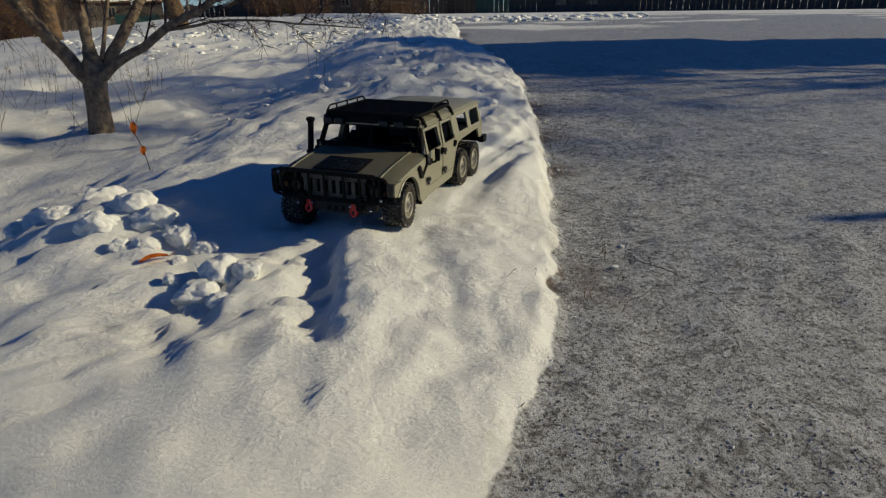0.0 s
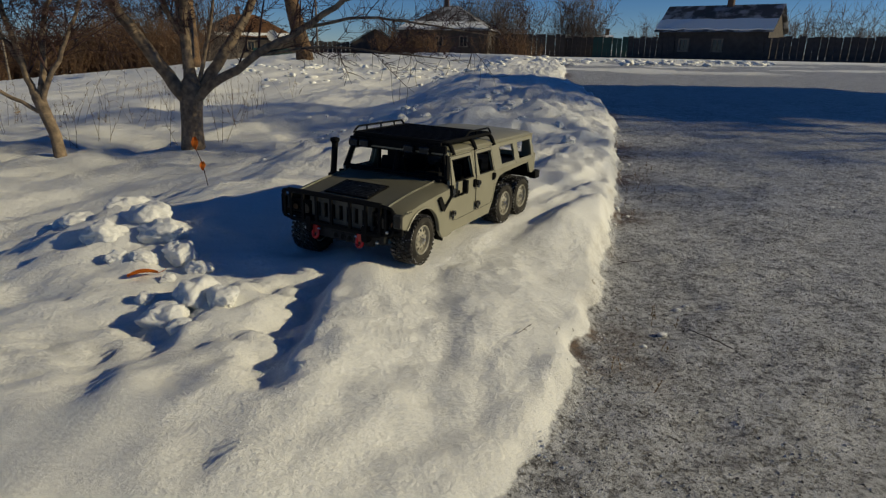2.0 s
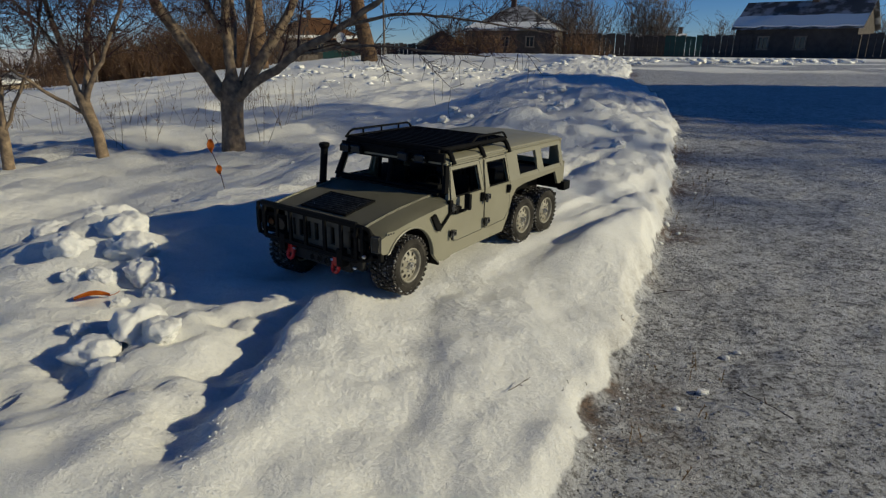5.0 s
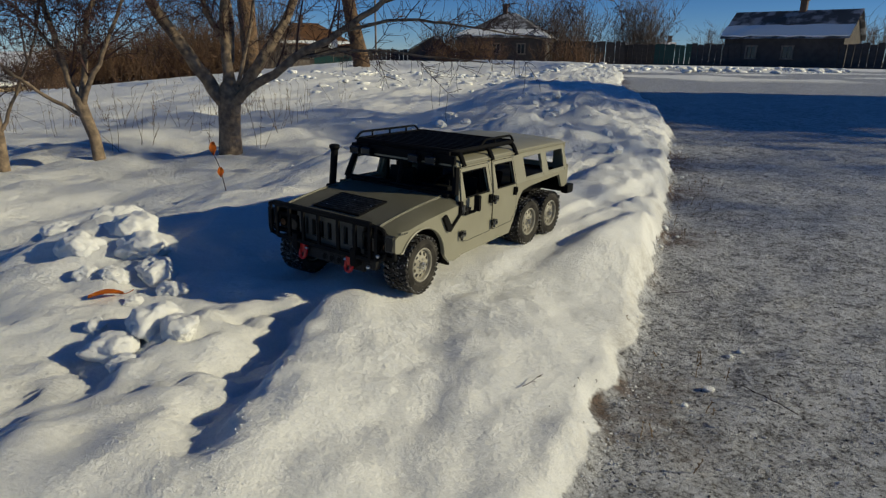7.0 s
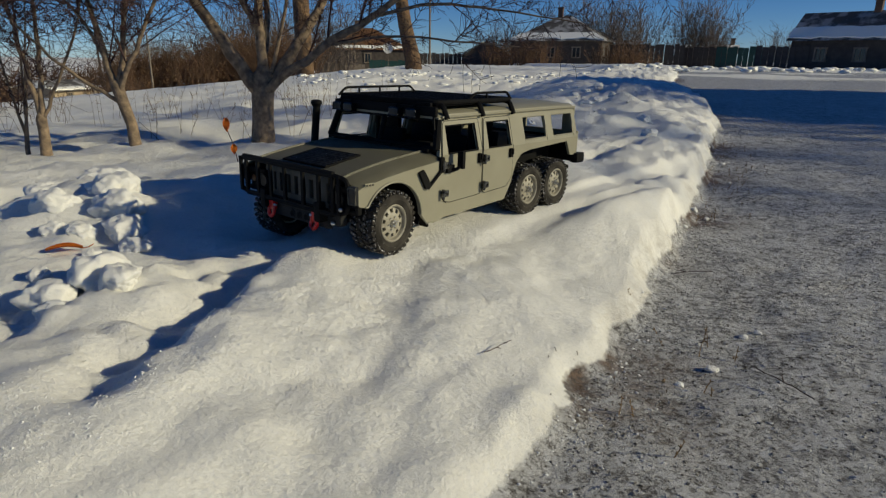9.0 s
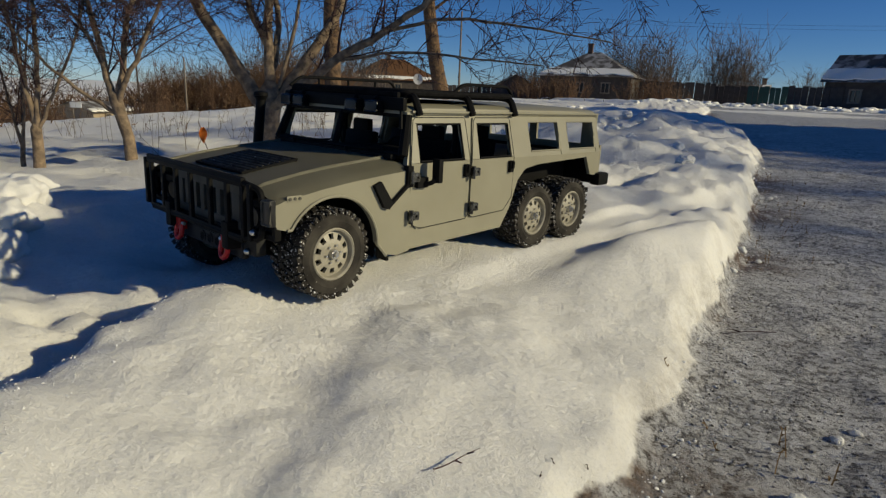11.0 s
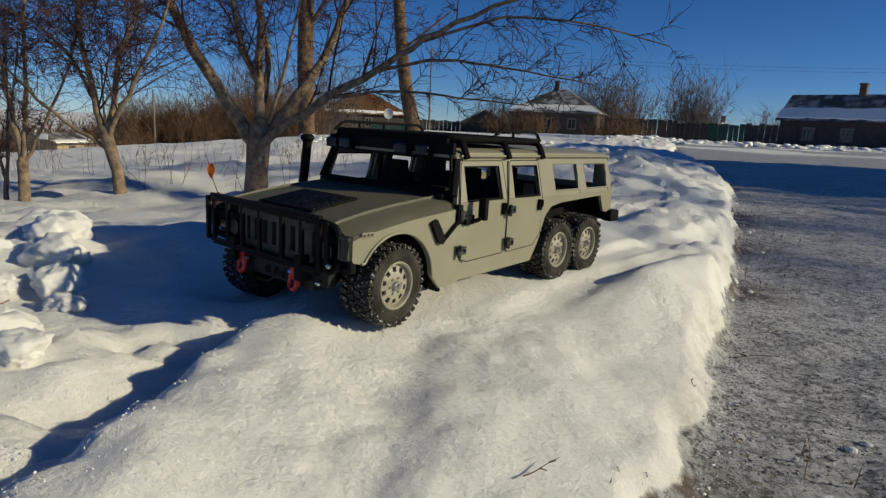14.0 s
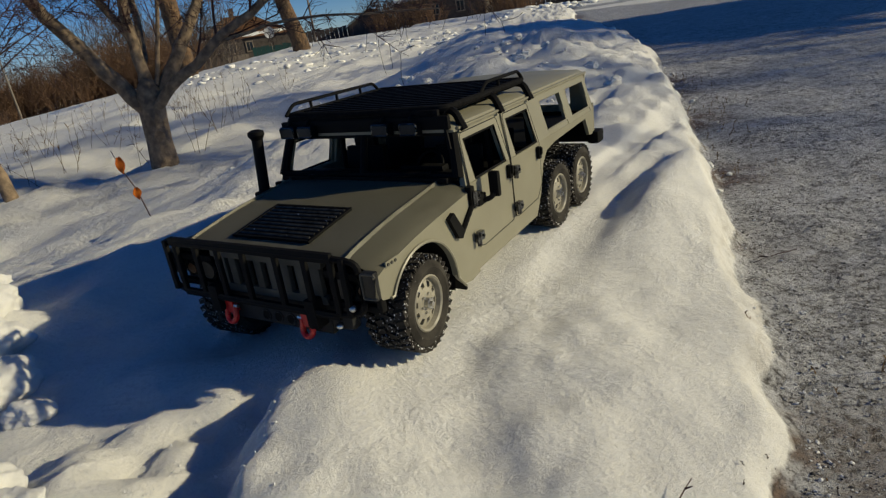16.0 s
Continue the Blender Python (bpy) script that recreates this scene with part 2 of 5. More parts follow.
def box(bm, c, s, turn=None, bevel=0.0):
    got = bmesh.ops.create_cube(bm, size=1.0)["verts"]
    m = Matrix.Translation(c) @ (turn.to_4x4() if turn is not None else Matrix()) @ Matrix.Diagonal((*s, 1))
    bmesh.ops.transform(bm, matrix=m, verts=got)
    if bevel:
        edges = list({e for v in got for e in v.link_edges})
        bmesh.ops.bevel(bm, geom=edges, offset=bevel, segments=2, affect="EDGES", profile=0.7)


def rod(bm, a, b, r, r2=None, seg=10):
    a, b = Vector(a), Vector(b)
    got = bmesh.ops.create_cone(bm, cap_ends=True, segments=seg, radius1=r, radius2=r if r2 is None else r2, depth=(b - a).length)["verts"]
    bmesh.ops.transform(bm, matrix=Matrix.Translation((a + b) / 2) @ (b - a).to_track_quat("Z", "Y").to_matrix().to_4x4(), verts=got)


def sweep(bm, points, r, seg=8, closed=False):
    """A round bar along points."""
    pts = [Vector(p) for p in points]
    rings = []
    for i, p in enumerate(pts):
        a = pts[i - 1] if i or closed else p
        z = pts[(i + 1) % len(pts)] if i + 1 < len(pts) or closed else p
        q = (z - a).to_track_quat("Z", "Y")
        rr = r[i] if isinstance(r, (list, tuple)) else r
        rings.append([bm.verts.new(p + q @ Vector((rr * math.cos(k * math.tau / seg), rr * math.sin(k * math.tau / seg), 0))) for k in range(seg)])
    for a, z in zip(rings, rings[1:] + (rings[:1] if closed else [])):
        for k in range(seg):
            bm.faces.new((a[k], a[(k + 1) % seg], z[(k + 1) % seg], z[k]))
    if not closed:
        bm.faces.new(rings[0][::-1])
        bm.faces.new(rings[-1])


def rounded(points, r=0.01, n=4):
    """Points with their inner corners rounded."""
    pts = [Vector(p) for p in points]
    out = [pts[0]]
    for a, c, z in zip(pts, pts[1:], pts[2:]):
        p, q = c + (a - c).normalized() * r, c + (z - c).normalized() * r
        out += [p.lerp(c, k / n).lerp(c.lerp(q, k / n), k / n) for k in range(n + 1)]
    return out + [pts[-1]]


def prism(bm, outline, place):
    """A plate: outline of 2D points, place(u, v, side) gives the 3D point for side 0 and 1."""
    near = [bm.verts.new(place(u, v, 0)) for u, v in outline]
    far = [bm.verts.new(place(u, v, 1)) for u, v in outline]
    bm.faces.new(near)
    bm.faces.new(far[::-1])
    n = len(outline)
    for i in range(n):
        bm.faces.new((near[i], far[i], far[(i + 1) % n], near[(i + 1) % n]))


def lathe(bm, profile, seg=32, axis="X"):
    """Turns a closed profile of (along, radius) about the axis."""
    rings = []
    for k in range(seg):
        a = k * math.tau / seg
        rings.append([bm.verts.new((x, r * math.cos(a), r * math.sin(a))) for x, r in profile])
    n = len(profile)
    for k in range(seg):
        p, q = rings[k], rings[(k + 1) % seg]
        for i in range(n):
            bm.faces.new((p[i], p[(i + 1) % n], q[(i + 1) % n], q[i]))


class Tubes:
    """Many tapered tubes gathered in one mesh."""

    def __init__(self):
        self.v, self.f = [], []

    def add(self, pts, radii, sides=5):
        pts = np.asarray(pts, float)
        n = len(pts)
        start = len(self.v)
        along = np.gradient(pts, axis=0)
        along /= np.linalg.norm(along, axis=1)[:, None] + 1e-9
        ref = np.array((0.0, 0, 1)) if abs(along[0][2]) < 0.8 else np.array((1.0, 0, 0))
        u = np.cross(along, ref)
        u /= np.linalg.norm(u, axis=1)[:, None] + 1e-9
        w = np.cross(along, u)
        ang = np.arange(sides) * math.tau / sides
        ring = pts[:, None] + np.asarray(radii)[:, None, None] * (np.cos(ang)[None, :, None] * u[:, None] + np.sin(ang)[None, :, None] * w[:, None])
        self.v.extend(ring.reshape(-1, 3).tolist())
        for i in range(n - 1):
            for k in range(sides):
                a, b = start + i * sides + k, start + i * sides + (k + 1) % sides
                self.f.append((a, b, b + sides, a + sides))

    def mesh(self, name):
        me = bpy.data.meshes.new(name)
        me.from_pydata(self.v, [], self.f)
        me.update()
        return me


# ---- ground ----
def lattice(ix, iy, seed):
    h = (ix.astype(np.int64) * 374761393 + iy.astype(np.int64) * 668265263 + seed * 974634777) & 0x7FFFFFFF
    h = ((h ^ (h >> 13)) * 1274126177) & 0x7FFFFFFF
    return ((h ^ (h >> 16)) & 0xFFFF) / 65535.0


def value_noise(x, y, scale, seed=0):
    x, y = np.asarray(x, float) / scale, np.asarray(y, float) / scale
    ix, iy = np.floor(x), np.floor(y)
    fx, fy = x - ix, y - iy
    fx, fy = fx * fx * fx * (fx * (fx * 6 - 15) + 10), fy * fy * fy * (fy * (fy * 6 - 15) + 10)
    a, b = lattice(ix, iy, seed), lattice(ix + 1, iy, seed)
    c, d = lattice(ix, iy + 1, seed), lattice(ix + 1, iy + 1, seed)
    return (a + (b - a) * fx) * (1 - fy) + (c + (d - c) * fx) * fy - 0.5


def smooth(a, b, v):
    t = np.clip((v - a) / (b - a), 0, 1)
    return t * t * (3 - 2 * t)


EDGE_Y = [-30, -3.0, -1.0, -0.62, -0.42, -0.30, -0.2, -0.1, 0.02, 0.25, 0.63, 0.96, 1.54, 1.98, 3.2, 5.7, 7.0, 11.0, 30.0]
EDGE_X = [-22, -1.75, -0.30, 0.005, 0.165, 0.255, 0.322, 0.374, 0.435, 0.553, 0.762, 0.92, 1.18, 1.40, 1.85, 2.55, 3.1, 4.6, 9.5]
FLANK_Y = [-1.5, -0.9, -0.5, -0.3, -0.15, -0.05, 0.02, 0.2]
FLANK_X = [-0.35, -0.20, -0.115, -0.088, -0.058, -0.030, 0.020, 0.10]
FURROW_Y = [-0.8, -0.4, -0.3, -0.2, -0.07, 0.0]
FURROW_X = [-0.12, 0.055, 0.085, 0.108, 0.130, 0.14]
HUMPS = [(0.72, 0.95, 0.06, 0.035), (0.62, 0.80, 0.04, 0.02), (0.95, 1.75, 0.16, 0.05), (0.55, 1.5, 0.12, 0.03), (1.2, 2.6, 0.2, 0.06), (-0.43, 0.19, 0.13, 0.028), (-0.10, 0.055, 0.065, -0.022), (-0.195, -0.155, 0.06, 0.016)]
HEADING = -41.2
CT, ST = math.cos(radians(HEADING)), math.sin(radians(HEADING))
FOOT = 0.0105


def bank_side(x, y):
    """How far a place lies inside the snow from the edge of the road."""
    wob = 0.024 * value_noise(x, y, 0.22, 3) + 0.018 * value_noise(x, y, 0.07, 4) + 0.009 * value_noise(x, y, 0.034, 5) + 0.002 * value_noise(x, y, 0.018, 6)
    bite = 0.034 * np.exp(-((x - 0.29) / 0.05) ** 2 - ((y + 0.25) / 0.035) ** 2)
    return (np.interp(y, EDGE_Y, EDGE_X) - x) * 0.86 + wob - bite


def ground_z(x, y):
    x, y = np.asarray(x, float), np.asarray(y, float)
    far = np.hypot(x, y)
    d = bank_side(x, y)
    rise = 0.017 * np.clip(y - 1.2, 0, 10) - 0.010 * np.clip(far - 14, 0, 60)
    road = -0.075 + rise + 0.014 * value_noise(x, y, 0.35, 21) + 0.009 * value_noise(x, y, 0.09, 22) + 0.005 * value_noise(x, y, 0.04, 23)
    plain = -0.195 + 0.095 * np.clip(x + 1.5, -60, 0) + 0.6 * rise
    top = FOOT + 0.022 * smooth(0.5, 1.6, y) + 0.6 * rise
    top = top - (0.013 + 0.016 * smooth(0.18, 0.0, y)) * smooth(0.40, 0.0, d) ** 1.3 * (1 - 0.55 * smooth(0.15, 0.6, y)) - (0.032 - 0.020 * smooth(0.18, -0.02, y)) * smooth(0.17, 0.0, d) ** 1.4 - 0.030 * smooth(0.18, -0.02, y) * smooth(0.30, 0.0, d)
    top = top - 0.050 * np.clip(-0.12 - x, 0, 0.9) * smooth(3.6, 2.1, y) * (0.2 + 0.8 * smooth(-0.55, -0.1, y))
    keep = smooth(0.75, 1.7, d)
    snow = top * (1 - keep) + plain * keep
    # the truck's own frame: along and across its heading
    tx, ty = CT * x + ST * y, -ST * x + CT * y
    free = smooth(0.02, 0.16, np.maximum(np.abs(tx) - 0.12, np.maximum(-0.06 - ty, ty - 0.42)))
    u, v = x * 0.80 + y * -0.60, x * 0.60 + y * 0.80
    calm = 0.45 + 0.55 * smooth(0.1, 0.5, d)
    drift = calm * (0.022 * value_noise(u, v * 0.40, 0.20, 11) + 0.045 * value_noise(u, v * 0.6, 0.45, 12) + 0.006 * value_noise(u, v * 0.7, 0.085, 15))
    drift += 0.060 * value_noise(x, y, 1.1, 13) * smooth(0.7, 1.6, d) + 0.012 * value_noise(x, y, 0.045, 14) * smooth(0.05, -0.2, value_noise(x, y, 0.5, 16))
    clump = smooth(0.02, 0.30, value_noise(u, v * 0.5, 0.16, 61) + 0.18 * smooth(0.05, -0.10, x)) * smooth(7, 3, far)
    lumps = 0.03 * np.maximum(value_noise(x, y, 0.11, 17) - 0.12, 0) * smooth(0.25, 0.02, d)
    snow = snow + drift * free + lumps + (0.020 * value_noise(u, v * 0.6, 0.12, 48) + 0.018 * value_noise(x, y, 0.065, 57) + 0.022 * value_noise(x, y, 0.28, 49) + 0.013 * value_noise(x, y, 0.035, 58)) * smooth(0.15, 0.6, y) * free + (0.0025 + 0.0035 * clump) * value_noise(x, y, 0.035, 18) + (0.0010 + 0.0040 * clump) * value_noise(x, y, 0.017, 19)
    # the mound's ploughed left flank with its trench, a second furrow, and a hollow by the rear wheels
    q = np.interp(y, FLANK_Y, FLANK_X) + 0.02 * value_noise(x, y, 0.07, 41) + 0.008 * value_noise(x, y, 0.025, 42) - x
    near = smooth(-0.02, -0.11, y) * smooth(-0.44, -0.24, y)
    snow = snow - near * 0.022 * smooth(-0.004, 0.030, q) * (1 - 0.85 * smooth(0.040, 0.090, q)) + near * 0.012 * smooth(-0.09, -0.01, q) * smooth(0.03, -0.01, q)
    crumb = near * smooth(-0.05, 0.03, q) * smooth(0.50, 0.25, q)
    snow = snow + crumb * (0.018 * value_noise(x, y, 0.030, 43) + 0.012 * value_noise(x, y, 0.015, 44))
    q2 = np.interp(y, FURROW_Y, FURROW_X) + 0.012 * value_noise(x, y, 0.06, 45) - x
    snow = snow - smooth(-0.02, -0.10, y) * smooth(-0.50, -0.25, y) * 0.013 * smooth(-0.030, 0.024, q2) * (1 - smooth(0.02, 0.12, q2))
    lane = tx + 0.012 * value_noise(x, y, 0.12, 50) + 0.006 * value_noise(x, y, 0.03, 51)
    snow = snow - 0.006 * smooth(0.10, 0.12, lane) * smooth(0.160, 0.135, lane) * smooth(0.38, 0.46, ty) * smooth(0.74, 0.58, ty) + 0.027 * smooth(0.140, 0.200, lane) * smooth(0.34, 0.20, lane) * smooth(0.24, 0.42, ty) * smooth(0.86, 0.60, ty) + 0.008 * smooth(0.125, 0.205, lane) * smooth(0.40, 0.21, lane) * smooth(-0.10, 0.14, ty) * smooth(0.50, 0.30, ty) - 0.007 * smooth(0.105, 0.135, lane) * smooth(0.185, 0.145, lane) * smooth(0.10, 0.25, ty) * smooth(0.50, 0.42, ty)
    for hx, hy, hr, hh in HUMPS:
        snow = snow + hh * np.exp(-((x - hx) ** 2 + (y - hy) ** 2) / hr ** 2)
    face = smooth(0.030, 0.012, d) * smooth(-0.02, 0.005, d)
    snow = snow + face * (0.008 * value_noise(x, y, 0.040, 52) + 0.004 * value_noise(x, y, 0.020, 53))
    pile = np.exp(-((x + 0.41) / 0.17) ** 2 - ((y - 0.17) / 0.17) ** 2) + np.exp(-((x + 0.225) / 0.08) ** 2 - ((y + 0.155) / 0.07) ** 2)
    snow = snow + pile * (0.030 * value_noise(x, y, 0.045, 54) + 0.020 * value_noise(x, y, 0.022, 55))
    far_relief = smooth(1.2, 2.0, d)
    snow = snow + far_relief * (0.060 * value_noise(u, v * 0.5, 0.55, 46) + 0.045 * value_noise(u, v * 0.6, 0.17, 47) + 0.028 * value_noise(x, y, 0.08, 56))
    # wheel ruts behind the truck, shallow
    rut = (smooth(0.03, 0.012, np.abs(np.abs(tx) - 0.088)) * smooth(0.43, 0.55, ty) * smooth(2.2, 0.9, ty))
    snow = snow - 0.012 * rut
    return road + (snow - road) * smooth(-0.018, 0.034, d)


def ground_sheet():
    # columns follow the edge of the bank, so that its face is finely cut
    n, m = 820, 700
    t, w = np.linspace(-1, 1, n), np.linspace(-1, 1, m)
    ax, ay = 0.24, 0.30
    gx, gy = np.meshgrid(ax * np.sinh((t - 0.035) * np.arcsinh(1500 / ax)), -0.10 + ay * np.sinh(w * np.arcsinh(1400 / ay)))
    gx = gx + np.interp(gy, EDGE_Y, EDGE_X) * smooth(24, 8, np.abs(gx)) * smooth(30, 14, np.abs(gy)) + 0.15 * smooth(8, 24, np.abs(gx))
    gz = ground_z(gx, gy)
    co = np.stack([gx, gy, gz], -1).reshape(-1, 3)
    i = np.arange(n * m).reshape(m, n)
    quads = np.stack([i[:-1, :-1], i[:-1, 1:], i[1:, 1:], i[1:, :-1]], -1).reshape(-1, 4)
    me = bpy.data.meshes.new("ground")
    me.vertices.add(len(co))
    me.vertices.foreach_set("co", co.ravel())
    me.loops.add(quads.size)
    me.loops.foreach_set("vertex_index", quads.ravel())
    me.polygons.add(len(quads))
    me.polygons.foreach_set("loop_start", np.arange(0, quads.size, 4))
    me.polygons.foreach_set("use_smooth", [True] * len(quads))
    me.update(calc_edges=True)
    d = bank_side(gx, gy)
    far = np.hypot(gx, gy)
    share = smooth(-0.012, 0.016, d)
    heaps = smooth(0.05, 0.25, value_noise(gx, gy * 2.0, 1.5, 31) + 0.55 * smooth(9, 13, gy)) * smooth(5, 9, gy)
    share = np.maximum(share, heaps)
    share = np.maximum(share, smooth(16, 24, far))
    soil = smooth(-0.16, -0.01, d) * smooth(-0.05, 0.2, value_noise(gx, gy, 0.22, 33) + 0.04)
    # brown stain along the edge, partly to tone down the sunlit face
    dim_dirt = 0.55 * smooth(0.050, 0.006, d) * smooth(-0.25, 0.25, value_noise(gx, gy, 0.09, 34)) * smooth(6, 3, gy)
    clump = 0.25 + 0.75 * smooth(-0.05, 0.25, value_noise(gx * 0.80 - gy * 0.60, gx * 0.30 + gy * 0.40, 0.16, 61) + 0.15 * smooth(0.05, -0.10, gx))
    for name, val in (("snow", share), ("soil", soil), ("dim_dirt", dim_dirt), ("rough", smooth(0.25, 0.9, gy)), ("clump", clump)):
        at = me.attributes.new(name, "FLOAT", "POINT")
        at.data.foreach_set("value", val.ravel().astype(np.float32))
    ob = finish("ground", me, SNOW_ICE)
    return tagged(ob, "sunlit snow field with a low bank beside a trodden icy road", "ground", kind="structure")


ground_sheet()
# ---- the model truck: x to its left, y to its tail, z up, front axle at y = 0 ----
truck = base("model_truck", pose(0, 0, 0, 0, 0.9, 0) @ pose(0, 0, 0, 0, 0, HEADING) @ pose(-0.0073, 0, 0) @ Matrix.Diagonal((1.07, 1, 1, 1)))
tagged(truck, "sand-coloured six-wheeled scale model off-road truck on snow", "model truck")
AX, AZ, TR = (0.0, 0.298, 0.378), 0.0465, 0.0400


def side_x(z):
    return 0.104 if z <= 0.118 else 0.104 - (z - 0.118) * 0.25


def plate(bm, outline, s, thick=0.004, proud=0.0):
    """A panel in the side of the body; s: 1 for the left side, -1 for the right."""
    prism(bm, outline, lambda y, z, k: (s * (side_x(z) + proud - k * thick), y, z))


def arc(cy, cz, r, a0, a1, n=12):
    return [(cy + r * math.cos(radians(a0 + (a1 - a0) * k / n)), cz + r * math.sin(radians(a0 + (a1 - a0) * k / n))) for k in range(n + 1)]


def side_of_body(s):
    bm = bmesh.new()
    # lower side with the rear wheels' opening
    low = [(0.088, 0.118), (0.087, 0.104), (0.060, 0.100), (0.060, 0.052), (0.072, 0.036), (0.235, 0.040), (0.250, 0.062), (0.262, 0.092), (0.275, 0.104), (0.300, 0.108),
           (0.410, 0.112), (0.424, 0.088), (0.445, 0.086), (0.445, 0.118)]
    plate(bm, low, s, 0.004)
    # window band: posts and rails
    z0, z1, z2 = 0.118, 0.157, 0.167
    plate(bm, [(0.250, z0), (0.445, z0), (0.445, 0.1225), (0.250, 0.1225)], s, 0.003, -0.0007)
    for a, b, c, d in ((0.086, 0.096, 0.100, 0.104), (0.170, 0.187, 0.170, 0.187), (0.249, 0.286, 0.249, 0.286), (0.350, 0.369, 0.348, 0.367), (0.434, 0.445, 0.432, 0.443)):
        plate(bm, [(a, z0), (b, z0), (d, z1), (c, z1)], s, 0.005)
    plate(bm, [(0.098, z1), (0.445, z1), (0.443, z2), (0.100, z2)], s, 0.005)
    return part("side_panel", bm, TAN, truck)


def door(s, y0, y1, wy0, wy1, z_bot, cut):
    bm = bmesh.new()
    body = [(y0, 0.119), (y0, z_bot + cut[0]), (y0 + cut[0], z_bot), (y1 - cut[1], z_bot + 0.002), (y1, z_bot + 0.002 + cut[1]), (y1, 0.119)]
    plate(bm, body, s, 0.003, 0.0018)
    d = part("door", bm, TAN, truck)
    bm = bmesh.new()
    plate(bm, [(y0, 0.1194), (wy0, 0.1194), (wy0 + 0.002, 0.1555), (y0 + 0.008, 0.1555)], s, 0.003, 0.0018)
    plate(bm, [(wy1, 0.1194), (y1, 0.1194), (y1, 0.1555), (wy1, 0.1555)], s, 0.003, 0.0018)
    plate(bm, [(y0 + 0.008, 0.1557), (y1, 0.1557), (y1, 0.1610), (y0 + 0.010, 0.1610)], s, 0.003, 0.0018)
    part("window_surround", bm, TAN, d)
    # dark joint round the door
    bm = bmesh.new()
    joint = [(y0, 0.119), (y0, z_bot + 1.6 * cut[0]), (y0 + 0.35 * cut[0], z_bot + 0.35 * cut[0]), (y0 + 1.6 * cut[0], z_bot), (y1 - cut[1], z_bot + 0.002), (y1, z_bot + 0.002 + cut[1]), (y1, 0.119), (y1, 0.159), (y1 - 0.002, 0.161), (y0 + 0.014, 0.161), (y0 + 0.010, 0.158)]
    sweep(bm, [(s * (side_x(z) + 0.0016), y, z) for y, z in joint], 0.0006, 5, True)
    part("door_seal", bm, GUN, d, "thin dark door joint")
    # dark seal round the window
    bm = bmesh.new()
    ring = [(wy0 + 0.001, 0.1205), (wy0 + 0.003, 0.1548), (wy1 - 0.001, 0.1548), (wy1 - 0.001, 0.1205)]
    sweep(bm, [(s * (side_x(z) + 0.0012), y, z) for y, z in ring], 0.0013, 6, True)
    part("window_seal", bm, BLACK, d, "black rubber window seal")
    for z in (0.070, 0.107):
        bm = bmesh.new()
        box(bm, (s * 0.1085, y0 + 0.002, z), (0.005, 0.012, 0.0085), bevel=0.0012)
        rod(bm, (s * 0.111, y0 - 0.0035, z - 0.0065), (s * 0.111, y0 - 0.0035, z + 0.0065), 0.0022)
        for dy in (-0.001, 0.005):
            rod(bm, (s * 0.110, y0 + dy, z), (s * 0.1122, y0 + dy, z), 0.0013, seg=6)
        part("hinge", bm, HINGE, d, "black bolted hinge")
    bm = bmesh.new()
    box(bm, (s * 0.1075, y1 - 0.007, 0.109), (0.004, 0.006, 0.013), bevel=0.001)
    box(bm, (s * 0.110, y1 - 0.007, 0.111), (0.003, 0.003, 0.008), bevel=0.0008)
    part("handle", bm, BLACK, d, "black door handle")
    return d


for s in (1, -1):
    side_of_body(s)
    door(s, 0.090, 0.1745, 0.102, 0.167, 0.056, (0.010, 0.004))
    door(s, 0.1775, 0.2495, 0.190, 0.246, 0.058, (0.004, 0.014))
    # rear side windows' dark frames
    for a, b in ((0.287, 0.349), (0.369, 0.433)):
        bm = bmesh.new()
        ring = [(a, 0.1235), (a, 0.1565), (b, 0.1565), (b, 0.1235)]
        sweep(bm, [(s * (side_x(z) - 0.001), y, z) for y, z in ring], 0.0012, 6, True)
        part("window_frame", bm, TAN, truck)
    # wing mirror
    bm = bmesh.new()
    box(bm, (s * 0.1175, 0.113, 0.1130), (0.009, 0.006, 0.023), bevel=0.002)
    sweep(bm, rounded([(s * 0.105, 0.102, 0.1005), (s * 0.1165, 0.107, 0.1005), (s * 0.1175, 0.112, 0.107)], 0.006), 0.0024, 6)
    box(bm, (s * 0.1075, 0.102, 0.1015), (0.006, 0.014, 0.010), bevel=0.001)
    part("wing_mirror", bm, BLACK, truck, "black wing mirror")


